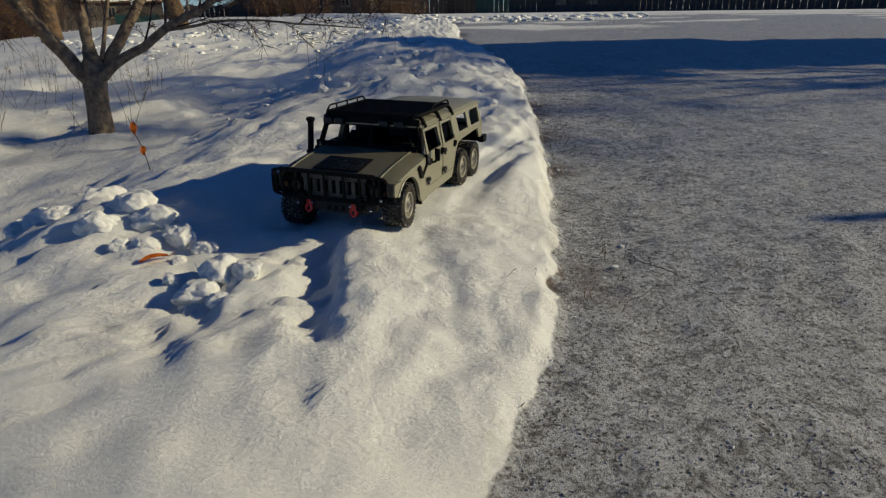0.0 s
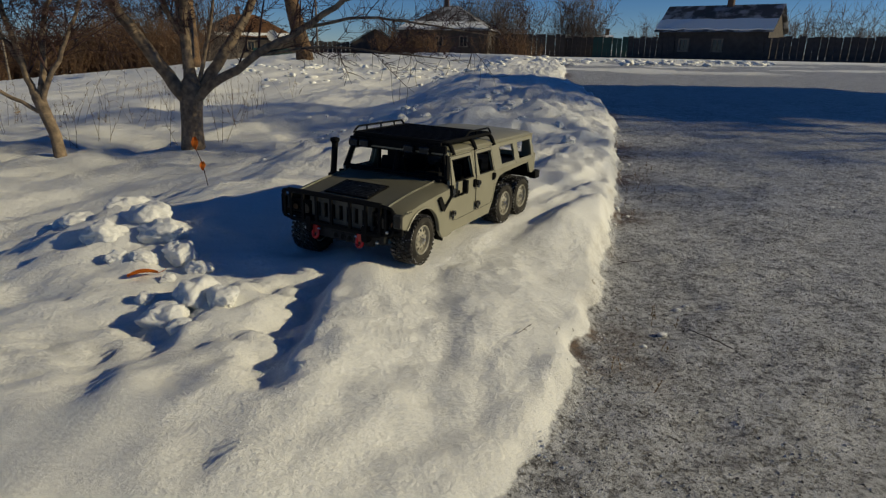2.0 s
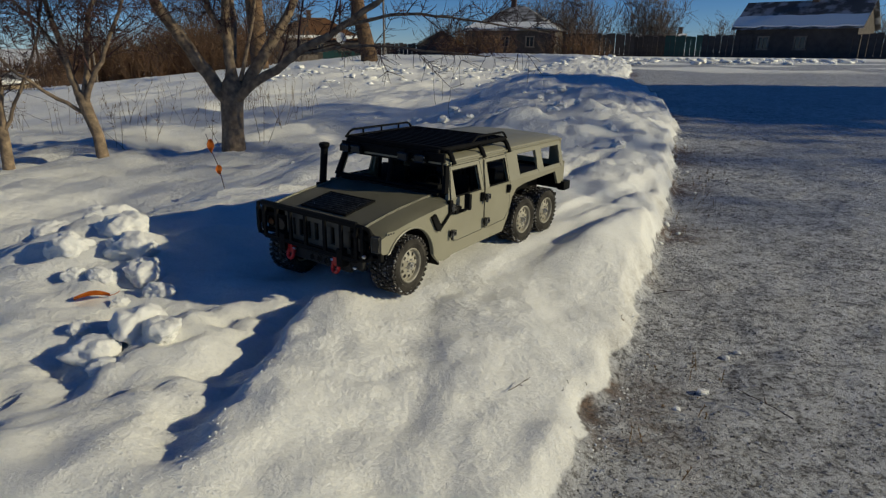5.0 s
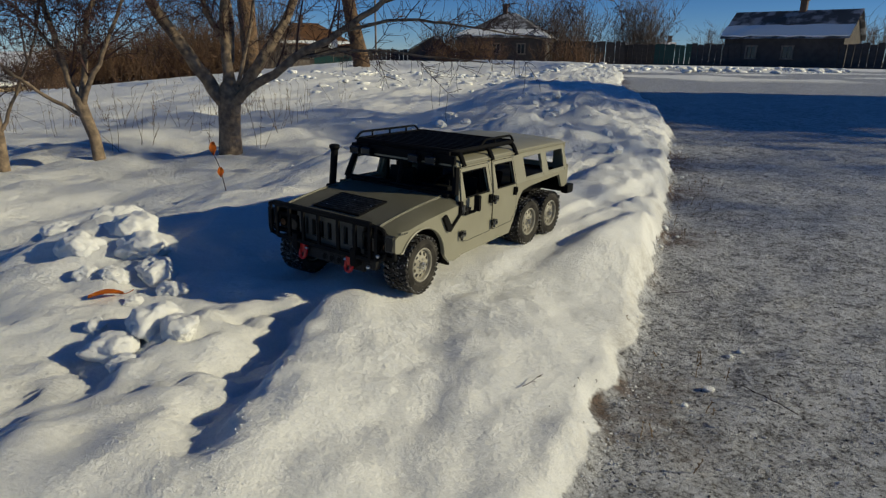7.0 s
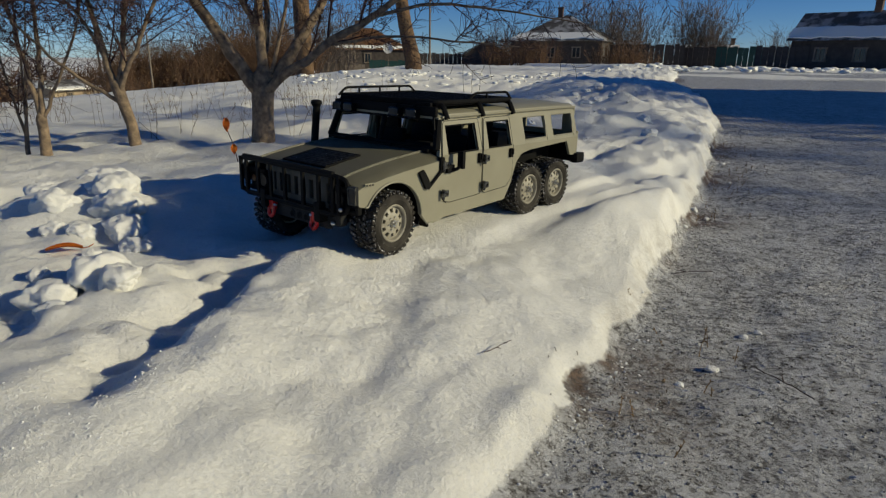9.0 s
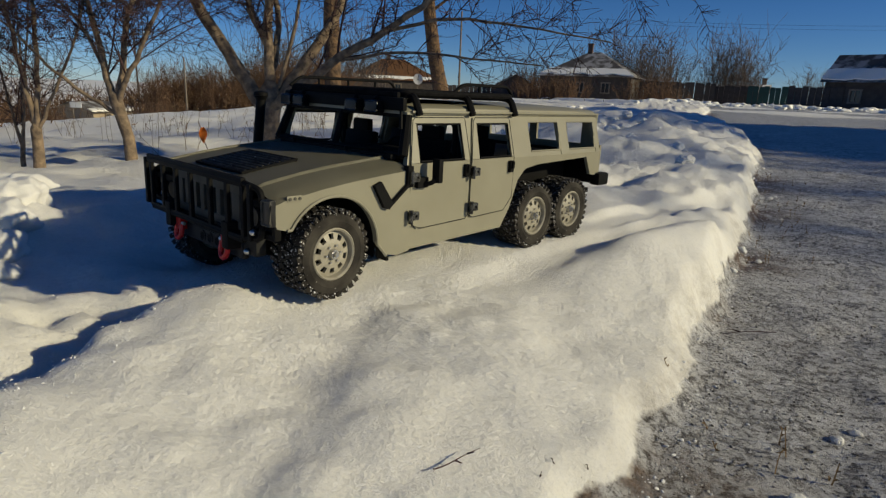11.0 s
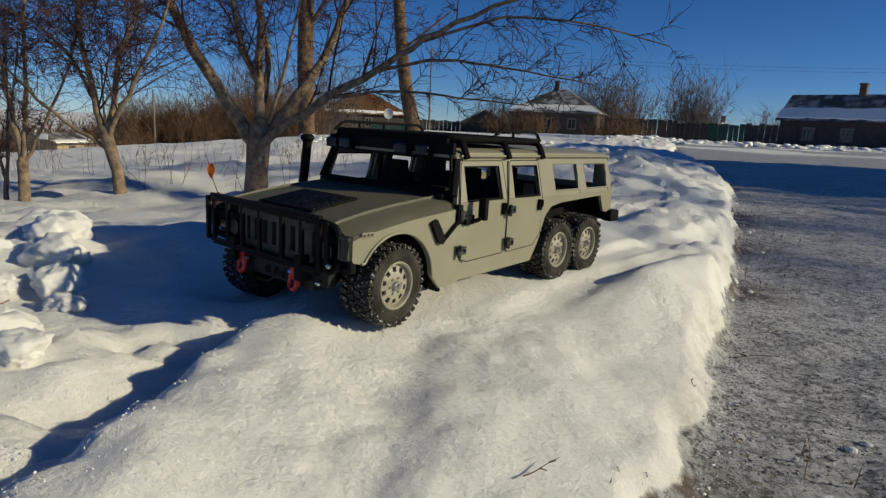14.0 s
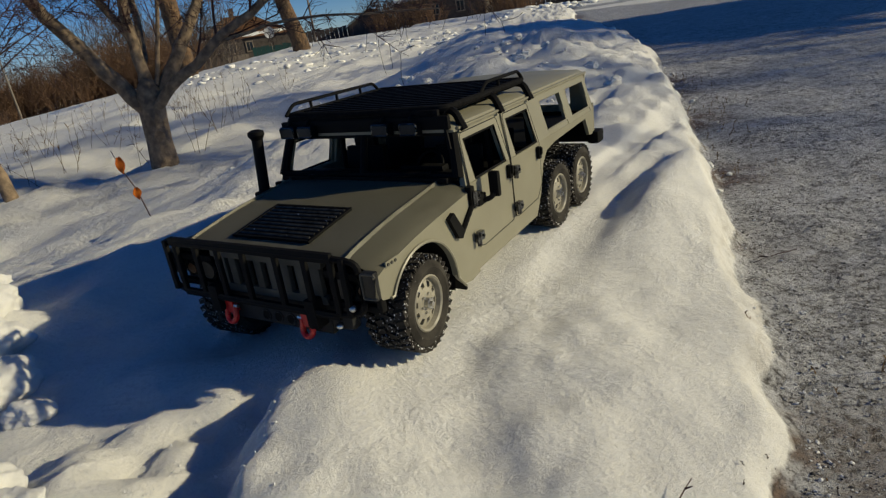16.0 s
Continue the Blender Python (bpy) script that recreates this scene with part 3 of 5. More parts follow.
def roof_shell():
    bm = bmesh.new()
    rows = []
    ys = (0.094, 0.099, 0.12, 0.25, 0.38, 0.438, 0.446)
    for y, drop in zip(ys, (0.006, 0.002, 0, 0, 0, 0.0015, 0.006)):
        prof = [(-0.0945, 0.1655), (-0.0935, 0.1695), (-0.088, 0.1725), (-0.05, 0.1745), (0, 0.1752), (0.05, 0.1745), (0.088, 0.1725), (0.0935, 0.1695), (0.0945, 0.1655)]
        rows.append([bm.verts.new((x, y, max(z - drop, 0.1655) if abs(x) < 0.0945 else z)) for x, z in prof])
    for a, b in zip(rows, rows[1:]):
        for i in range(8):
            bm.faces.new((a[i], a[i + 1], b[i + 1], b[i]))
    under = [[bm.verts.new((x, y, 0.1635)) for x in (-0.0945, 0.0945)] for y in (ys[0], ys[-1])]
    bm.faces.new((under[0][0], under[0][1], under[1][1], under[1][0]))
    bm.faces.new(rows[0] + [under[0][1], under[0][0]])
    bm.faces.new(rows[-1] + [under[1][1], under[1][0]])
    for k, i in ((0, 0), (1, 8)):
        bm.faces.new([r[i] for r in rows] + [under[1][k], under[0][k]])
    ob = part("roof", bm, TAN, truck, smooth=False)
    for s in (1, -1):
        g = bmesh.new()
        box(g, (s * 0.0955, 0.271, 0.1662), (0.003, 0.344, 0.0022), bevel=0.0006)
        part("gutter", g, TAN, ob)
    return ob


roof_shell()

# tail panel with its window
bm = bmesh.new()
for x0, x1, z0, z1 in ((-0.1035, 0.1035, 0.083, 0.126), (-0.094, -0.075, 0.126, 0.155), (0.075, 0.094, 0.126, 0.155), (-0.006, 0.006, 0.126, 0.155), (-0.094, 0.094, 0.155, 0.166)):
    box(bm, ((x0 + x1) / 2, 0.4455, (z0 + z1) / 2), (x1 - x0, 0.004, z1 - z0))
part("tail_panel", bm, TAN, truck)
bm = bmesh.new()
box(bm, (0, 0.456, 0.080), (0.216, 0.018, 0.014), bevel=0.003)
for s in (1, -1):
    box(bm, (s * 0.104, 0.450, 0.081), (0.014, 0.026, 0.017), bevel=0.004)
part("rear_bumper", bm, BLACK, truck, "black rear bumper")


# bonnet and wings
def zc(y):
    return float(np.interp(y, (-0.056, -0.050, -0.04, 0.0, 0.05, 0.086), (0.1050, 0.1075, 0.1095, 0.1165, 0.1215, 0.1245)))


def bonnet():
    bm = bmesh.new()
    rows = []
    for y in (-0.056, -0.053, -0.047, -0.035, -0.015, 0.01, 0.04, 0.065, 0.086):
        h = zc(y)
        half = [(0, h), (0.045, h - 0.0002), (0.0802, h - 0.0010), (0.0812, h + 0.0010), (0.0820, h + 0.0010), (0.0834, h - 0.0014)] + [(0.0834 + 0.0029 * k, h - 0.0014 - 0.0100 * (0.70 * k / 8 + 0.30 * (k / 8) ** 4)) for k in range(1, 9)]
        full = [(-x, z) for x, z in half[::-1]] + half[1:]
        rows.append([bm.verts.new((x, y, z)) for x, z in full])
    for a, b in zip(rows, rows[1:]):
        for i in range(len(a) - 1):
            bm.faces.new((a[i], a[i + 1], b[i + 1], b[i]))
    bmesh.ops.solidify(bm, geom=bm.faces[:], thickness=0.002)
    return part("bonnet", bm, TAN, truck)


bonnet()
for s in (1, -1):
    bm = bmesh.new()
    top = [(y, zc(y) - 0.011) for y in (0.086, 0.05, 0.02, -0.01, -0.03, -0.047, -0.0562)]
    edge = top + [(-0.0562, 0.080), (-0.054, 0.0755), (-0.0455, 0.0730)] + arc(0.0, AZ + 0.0020, 0.0480, 151, 2, 18) + [(0.060, 0.037), (0.074, 0.034), (0.0895, 0.036), (0.0895, 0.085)]
    prism(bm, edge, lambda y, z, k, s=s: (s * (0.1068 - k * 0.004), y, z))
    wing = part("wing", bm, TAN, truck)
    # flared lip and dark arch lining
    bm = bmesh.new()
    path = [(s * 0.1078, y, z) for y, z in [(-0.0455, 0.0735)] + arc(0, AZ + 0.0020, 0.0487, 149, 0, 18) + [(0.0595, 0.036)]]
    sweep(bm, path, 0.0013, 6)
    part("arch_lip", bm, TAN, wing)
    bm = bmesh.new()
    loop = arc(0, AZ + 0.0020, 0.0492, 165, -15, 16)
    ring_a = [bm.verts.new((s * 0.104, y, z)) for y, z in loop]
    ring_b = [bm.verts.new((s * 0.055, y, z)) for y, z in loop]
    for i in range(len(loop) - 1):
        bm.faces.new((ring_a[i], ring_a[i + 1], ring_b[i + 1], ring_b[i]))
    part("arch_lining", bm, BLACK, wing, "black wheel-arch lining")
    bm = bmesh.new()
    box(bm, (s * 0.100, 0.0575, 0.052), (0.013, 0.003, 0.045), Euler((0.25, 0, 0)).to_matrix(), bevel=0.0008)
    part("mud_flap", bm, BLACK, wing, "black mud flap")
    # side intake and its strut
    bm = bmesh.new()
    prism(bm, [(0.042, 0.103), (0.050, 0.106), (0.064, 0.086), (0.060, 0.080), (0.054, 0.082)], lambda y, z, k, s=s: (s * (0.1105 - k * 0.006), y, z))
    rod(bm, (s * 0.1085, 0.060, 0.082), (s * 0.1085, 0.086, 0.102), 0.0022, seg=6)
    box(bm, (s * 0.107, 0.086, 0.108), (0.006, 0.007, 0.020), bevel=0.001)
    part("side_intake", bm, BLACK, wing, "black side air intake")
    # dark lamp glass wrapped round the front corner
    bm = bmesh.new()
    box(bm, (s * 0.1015, -0.0575, 0.0880), (0.0110, 0.0060, 0.0215), bevel=0.0016)
    corner = part("corner_lamp", bm, LENS, wing, "dark corner lamp glass")
    bm = bmesh.new()
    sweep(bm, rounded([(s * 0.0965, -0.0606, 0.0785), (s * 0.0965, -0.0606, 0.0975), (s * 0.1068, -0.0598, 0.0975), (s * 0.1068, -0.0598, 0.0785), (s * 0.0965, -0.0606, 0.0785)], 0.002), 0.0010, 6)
    part("lamp_rim", bm, SHADE_GREY, corner, "dull grey lamp rim")
    # small marker plate with four studs
    bm = bmesh.new()
    box(bm, (s * 0.1068, -0.038, 0.0985), (0.0012, 0.014, 0.005), bevel=0.0004)
    part("marker_plate", bm, TAN, wing)
    bm = bmesh.new()
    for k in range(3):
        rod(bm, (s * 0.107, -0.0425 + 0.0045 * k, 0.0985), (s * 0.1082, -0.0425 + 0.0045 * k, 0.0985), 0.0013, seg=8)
    part("studs", bm, SHADE_GREY, wing)
    # front corner with its lamp recess
    bm = bmesh.new()
    box(bm, (s * 0.1042, -0.0530, 0.0785), (0.005, 0.006, 0.026), bevel=0.002)
    box(bm, (s * 0.082, -0.0530, 0.0675), (0.046, 0.006, 0.005), bevel=0.001)
    box(bm, (s * 0.082, -0.0530, 0.0915), (0.046, 0.006, 0.006), bevel=0.001)
    part("lamp_surround", bm, BLACK, wing, "black lamp surround")
    bm = bmesh.new()
    box(bm, (s * 0.079, -0.0475, 0.079), (0.038, 0.004, 0.022))
    part("lamp_recess", bm, BLACK, wing, "dark lamp recess")
    for x, r, mat, what in ((0.071, 0.0095, LENS, "headlight"), (0.0905, 0.0055, AMBER, "indicator")):
        bm = bmesh.new()
        rod(bm, (s * x, -0.0475, 0.079), (s * x, -0.0530, 0.079), r, r * 0.85, 18)
        lamp = part(what, bm, mat, wing, "glass headlight" if what == "headlight" else "small amber indicator")
        bm = bmesh.new()
        ring = [(s * x + r * 1.08 * math.cos(a), -0.0520, 0.079 + r * 1.08 * math.sin(a)) for a in np.linspace(0, math.tau, 18, False)]
        sweep(bm, ring, 0.0012, 5, True)
        part("lamp_ring", bm, BLACK, lamp)

# grille with seven slots, its shade put into a darker colour
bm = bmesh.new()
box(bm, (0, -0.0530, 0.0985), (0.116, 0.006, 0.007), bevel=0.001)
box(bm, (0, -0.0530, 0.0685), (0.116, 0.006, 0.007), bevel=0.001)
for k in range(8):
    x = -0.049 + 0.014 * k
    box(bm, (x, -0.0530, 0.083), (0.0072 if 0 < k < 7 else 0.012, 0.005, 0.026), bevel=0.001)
grille = part("grille", bm, SHADE_GREY, truck, "sand grille with upright slots, shade put in its colour")
bm = bmesh.new()
box(bm, (0, -0.0455, 0.0835), (0.114, 0.003, 0.034))
part("grille_back", bm, BLACK, grille)

# vent panel in the bonnet
bm = bmesh.new()
slope = Euler((math.atan2(zc(0.012) - zc(-0.045), 0.057), 0, 0)).to_matrix()
mid = Vector((0, -0.0150, zc(-0.0150) - 0.0006))
box(bm, mid, (0.080, 0.056, 0.003), slope, bevel=0.0008)
vent = part("bonnet_vent", bm, CLOTH, truck, "black slatted bonnet vent")
for k in range(9):
    bm = bmesh.new()
    off = slope @ Vector((0, -0.0228 + 0.0057 * k, 0.0020))
    box(bm, mid + off, (0.0735, 0.0021, 0.0011), slope @ Euler((0.5, 0, 0)).to_matrix(), bevel=0.0004)
    part("slat", bm, DUSTY, vent)
bm = bmesh.new()
for x in (-0.039, 0.039):
    box(bm, mid + slope @ Vector((x, 0, 0.0016)), (0.0022, 0.057, 0.0016), slope)
for y in (-0.027, 0.027):
    box(bm, mid + slope @ Vector((0, y, 0.0016)), (0.080, 0.0022, 0.0016), slope)
part("vent_frame", bm, BLACK, vent)
# windscreen cowl and wipers
bm = bmesh.new()
box(bm, (0, 0.083, 0.1245), (0.184, 0.012, 0.005), bevel=0.001)
part("cowl", bm, BLACK, truck, "black windscreen cowl")
for x in (-0.055, 0.030):
    bm = bmesh.new()
    rod(bm, (x, 0.077, 0.127), (x + 0.045, 0.083, 0.131), 0.0011, seg=6)
    rod(bm, (x, 0.077, 0.124), (x, 0.077, 0.129), 0.002, seg=8)
    part("wiper", bm, BLACK, truck, "thin black wiper")

# windscreen frame
bm = bmesh.new()
lean = [(0.0865, 0.1255), (0.0985, 0.1625)]


def screen(x, k, dy=0.0):
    return (x, lean[0][0] + (lean[1][0] - lean[0][0]) * k + dy, lean[0][1] + (lean[1][1] - lean[0][1]) * k)


for x0, x1, w in ((-0.098, -0.0905, 0.009), (0.098, 0.0905, 0.009)):
    rod(bm, screen(x0, 0), screen(x1, 1), 0.0048, 0.0044, 8)
rod(bm, screen(0, 0), screen(0, 1), 0.0036, seg=8)
rod(bm, screen(-0.098, 0.03), screen(0.098, 0.03), 0.0036, seg=8)
box(bm, (0, 0.0985, 0.1630), (0.182, 0.006, 0.006), bevel=0.001)
box(bm, (0, 0.0935, 0.1725), (0.184, 0.005, 0.012), bevel=0.0015)
part("windscreen_frame", bm, BLACK, truck, "black windscreen frame with a middle post")

# cabin
bm = bmesh.new()
box(bm, (0, 0.265, 0.066), (0.198, 0.335, 0.006))
box(bm, (0, 0.26, 0.088), (0.06, 0.30, 0.040), bevel=0.004)
box(bm, (0, 0.093, 0.095), (0.194, 0.004, 0.055))
part("cabin_floor", bm, BLACK, truck, "black cabin floor and tunnel")
bm = bmesh.new()
box(bm, (0, 0.104, 0.1195), (0.186, 0.024, 0.012), bevel=0.004)
box(bm, (0.05, 0.112, 0.127), (0.045, 0.012, 0.007), bevel=0.002)
part("dashboard", bm, BLACK, truck, "black dashboard")
bm = bmesh.new()
ring = [(0.05 + 0.013 * math.cos(a), 0.124 + 0.006 * math.sin(a), 0.128 + 0.011 * math.sin(a)) for a in np.linspace(0, math.tau, 18, False)]
sweep(bm, ring, 0.0013, 6, True)
rod(bm, (0.05, 0.124, 0.128), (0.05, 0.110, 0.118), 0.002)
part("steering_wheel", bm, BLACK, truck, "small black steering wheel")
for x in (-0.055, 0.055):
    for y in (0.145, 0.220):
        bm = bmesh.new()
        box(bm, (x, y, 0.090), (0.050, 0.045, 0.030), bevel=0.005)
        box(bm, (x, y + 0.024, 0.114), (0.048, 0.011, 0.045), Euler((-0.15, 0, 0)).to_matrix(), bevel=0.004)
        box(bm, (x, y + 0.028, 0.142), (0.026, 0.009, 0.016), bevel=0.003)
        part("seat", bm, BLACK, truck, "black bucket seat with headrest")
for y in (0.172, 0.268):
    bm = bmesh.new()
    sweep(bm, rounded([(-0.088, y, 0.07), (-0.086, y, 0.158), (0.086, y, 0.158), (0.088, y, 0.07)], 0.012), 0.003, 8)
    part("roll_hoop", bm, BLACK, truck, "black roll hoop")

# underbody
bm = bmesh.new()
box(bm, (0, 0.185, 0.049), (0.085, 0.46, 0.016), bevel=0.004)
box(bm, (0, 0.16, 0.046), (0.19, 0.17, 0.010), bevel=0.003)
for s in (1, -1):
    box(bm, (s * 0.060, 0.34, 0.085), (0.004, 0.18, 0.055))
    box(bm, (s * 0.055, 0.00, 0.075), (0.004, 0.09, 0.050))
box(bm, (0, 0.34, 0.112), (0.198, 0.18, 0.004))
box(bm, (0, 0.4415, 0.100), (0.198, 0.003, 0.034))
part("chassis", bm, BLACK, truck, "black chassis")
for y in AX:
    bm = bmesh.new()
    drop = 0.017 if y == 0 else 0
    rod(bm, (-0.085, y, AZ - drop), (0.085, y, AZ), 0.006)
    rod(bm, (-0.018, y, AZ - 0.6 * drop), (0.018, y, AZ - 0.4 * drop), 0.015, seg=14)
    part("axle", bm, BLACK, truck)
# front bumper with three holes, recovery shackles
bm = bmesh.new()
box(bm, (0, -0.0480, 0.0545), (0.150, 0.010, 0.020), bevel=0.003)
for s in (1, -1):
    prism(bm, [(s * 0.068, 0.058), (s * 0.098, 0.066), (s * 0.098, 0.078), (s * 0.068, 0.078)], lambda u, v, k: (u, -0.045 - 0.006 * k, v))
box(bm, (0, -0.0510, 0.0455), (0.112, 0.006, 0.014), bevel=0.002)
bumper = part("front_bumper", bm, GUN, truck, "black steel front bumper")
for x in (-0.011, 0.002, 0.015):
    bm = bmesh.new()
    ring = [(x + 0.0042 * math.cos(a), -0.0543, 0.046 + 0.0048 * math.sin(a)) for a in np.linspace(0, math.tau, 14, False)]
    sweep(bm, ring, 0.0009, 5, True)
    part("hole_rim", bm, GUN, bumper)
    # black disc on the uncut plate, painting the shade inside the opening
    bm = bmesh.new()
    rod(bm, (x, -0.0536, 0.046), (x, -0.0543, 0.046), 0.0040, seg=14)
    part("hole", bm, BLACK, bumper, "black disc for the shade in a round hole")
for x in (-0.046, 0.036):
    bm = bmesh.new()
    box(bm, (x, -0.0565, 0.0515), (0.0085, 0.008, 0.012), bevel=0.001)
    sweep(bm, rounded([(x - 0.0045, -0.0585, 0.0510), (x - 0.005, -0.0605, 0.0400), (x, -0.0615, 0.0365), (x + 0.005, -0.0605, 0.0400), (x + 0.0045, -0.0585, 0.0510)], 0.003), 0.0025, 7)
    shackle = part("shackle", bm, RED, truck, "red anodised recovery shackle")
    bm = bmesh.new()
    rod(bm, (x - 0.0085, -0.0585, 0.0520), (x + 0.0085, -0.0585, 0.0520), 0.0017, seg=8)
    part("pin", bm, STEEL, shackle, "bright steel pin")
for x, y, z in ((0.064, -0.0550, 0.048), (-0.068, -0.0550, 0.048), (0.086, -0.0625, 0.070)):
    bm = bmesh.new()
    bmesh.ops.create_uvsphere(bm, u_segments=10, v_segments=8, radius=0.0028, matrix=Matrix.Translation((x, y, z)))
    part("bumper_bolt", bm, STEEL, truck, "bright bolt head")
# brush guard
bm = bmesh.new()
loop = [(-0.088, -0.0630, 0.062), (-0.112, -0.0570, 0.064), (-0.113, -0.0550, 0.104), (-0.09, -0.0640, 0.109), (0.075, -0.0640, 0.109), (0.094, -0.0590, 0.105), (0.094, -0.0590, 0.066), (0.07, -0.0630, 0.062)]
sweep(bm, rounded(loop + [loop[0]], 0.007), 0.0026, 8)
box(bm, (-0.008, -0.0640, 0.109), (0.170, 0.0045, 0.0075), bevel=0.001)
box(bm, (-0.008, -0.0630, 0.062), (0.165, 0.004, 0.006), bevel=0.001)
guard = part("brush_guard", bm, BLACK, truck, "black tubular brush guard")
for x in (-0.102, -0.090, -0.066, -0.040, -0.012, 0.022, 0.050, 0.074, 0.084):
    bm = bmesh.new()
    box(bm, (x, -0.0630, 0.0855), (0.0048, 0.0035, 0.046), bevel=0.001)
    part("upright", bm, BLACK, guard)
for x in (-0.055, 0.048):
    bm = bmesh.new()
    box(bm, (x, -0.0550, 0.060), (0.010, 0.022, 0.024), bevel=0.002)
    part("guard_mount", bm, BLACK, guard)

# snorkel up the right screen post
bm = bmesh.new()
rod(bm, (-0.108, 0.064, 0.108), (-0.1070, 0.070, 0.168), 0.0054, seg=12)
rod(bm, (-0.1070, 0.0700, 0.1665), (-0.1070, 0.0698, 0.1710), 0.0056, 0.0082, 16)
rod(bm, (-0.1070, 0.0698, 0.1710), (-0.1070, 0.0698, 0.1745), 0.0082, 0.0078, 16)
rod(bm, (-0.1070, 0.0698, 0.1745), (-0.1070, 0.0698, 0.1762), 0.0078, 0.0040, 16)
box(bm, (-0.105, 0.064, 0.110), (0.012, 0.022, 0.012), bevel=0.003)
part("snorkel", bm, BLACK, truck, "black snorkel")

# roof rack
bm = bmesh.new()
frame_z = 0.1835
sweep(bm, rounded([(-0.086, 0.100, frame_z), (-0.088, 0.262, frame_z), (0.088, 0.262, frame_z), (0.086, 0.100, frame_z), (0, 0.092, frame_z), (-0.086, 0.100, frame_z)], 0.008), 0.0032, 8)
box(bm, (0, 0.180, 0.1805), (0.170, 0.160, 0.004), bevel=0.001)
box(bm, (0, 0.095, 0.1805), (0.164, 0.004, 0.006), bevel=0.001)
rack = part("roof_rack", bm, CLOTH, truck, "black roof rack with a dark net")
for k in range(13):
    bm = bmesh.new()
    box(bm, (0, 0.108 + 0.012 * k, 0.1842), (0.168, 0.0042, 0.0026), bevel=0.0006)
    part("rack_slat", bm, BLACK, rack)
for s, a, b in ((-1, 0.104, 0.250), (1, 0.175, 0.258)):
    bm = bmesh.new()
    sweep(bm, rounded([(s * 0.086, a - 0.010, 0.184), (s * 0.087, a + 0.004, 0.194), (s * 0.087, b - 0.004, 0.194), (s * 0.087, b + 0.006, 0.184)], 0.006), 0.0018, 7)
    for y in np.linspace(a + 0.03, b - 0.03, 3 if s < 0 else 1):
        rod(bm, (s * 0.087, y, 0.184), (s * 0.087, y, 0.194), 0.0015, seg=6)
    part("side_rail", bm, BLACK, rack, "thin black raised rail")
for s in (1, -1):
    for y in (0.106, 0.183, 0.256):
        bm = bmesh.new()
        sweep(bm, rounded([(s * 0.080, y, 0.1815), (s * 0.0905, y, 0.181), (s * 0.0985, y, 0.1635)], 0.006), 0.0036, 7)
        part("rack_foot", bm, BLACK, rack, "black curved rack foot")
for x in (-0.080, -0.058, 0.028, 0.057):
    bm = bmesh.new()
    box(bm, (x, 0.0885, 0.1690), (0.0185, 0.0090, 0.0125), bevel=0.0035)
    rod(bm, (x, 0.0880, 0.1740), (x, 0.0920, 0.1790), 0.0020, seg=8)
    lamp = part("spot_lamp", bm, BLACK, truck, "small black roof spot lamp")
    bm = bmesh.new()
    box(bm, (x, 0.0838, 0.1690), (0.0150, 0.0016, 0.0092), bevel=0.0007)
    part("lamp_glass", bm, LENS, lamp, "grey lamp glass")
    bm = bmesh.new()
    sweep(bm, rounded([(x - 0.0080, 0.0836, 0.1642), (x - 0.0080, 0.0836, 0.1738), (x + 0.0080, 0.0836, 0.1738), (x + 0.0080, 0.0836, 0.1642), (x - 0.0080, 0.0836, 0.1642)], 0.0025), 0.0009, 6)
    part("lamp_rim", bm, HINGE, lamp, "worn metal lamp rim")
bm = bmesh.new()
rod(bm, (0.086, 0.094, 0.178), (0.092, 0.089, 0.150), 0.0016, seg=6)
part("rack_stay", bm, BLACK, rack)


# wheels
def tyre_mesh():
    bm = bmesh.new()
    w, r = 0.0165, TR
    prof = [(-w, 0.0235), (-w - 0.0022, 0.029), (-w - 0.0006, 0.0345), (-w + 0.003, r - 0.0032), (0, r - 0.0024), (w - 0.003, r - 0.0032), (w + 0.0006, 0.0345), (w + 0.0022, 0.029), (w, 0.0235), (w - 0.004, 0.0225), (-w + 0.004, 0.0225)]
    lathe(bm, prof, 40)
    return bm


def tread_mesh():
    bm = bmesh.new()
    w, r = 0.0165, TR
    n = 32
    for k in range(n):
        for row, (x, wid, shift) in enumerate(((-0.0128, 0.0085, 0.0), (-0.0042, 0.0065, 0.5), (0.0042, 0.0065, 0.0), (0.0128, 0.0085, 0.5))):
            a = (k + shift) * math.tau / n
            m = Matrix.Rotation(a, 4, "X") @ Matrix.Translation((x, 0, r - 0.0022)) @ Matrix.Rotation(0.35 if row % 2 else -0.35, 4, "Z")
            got = bmesh.ops.create_cube(bm, size=1.0)["verts"]
            bmesh.ops.transform(bm, matrix=m @ Matrix.Diagonal((wid, 0.0046, 0.0040, 1)), verts=got)
        for s in (-1, 1):
            a = (k + (0.5 if s > 0 else 0)) * math.tau / n
            m = Matrix.Rotation(a, 4, "X") @ Matrix.Translation((s * (w - 0.0012), 0, r - 0.0040))
            got = bmesh.ops.create_cube(bm, size=1.0)["verts"]
            bmesh.ops.transform(bm, matrix=m @ Matrix.Diagonal((0.0030, 0.0036, 0.0044, 1)), verts=got)
    return bm


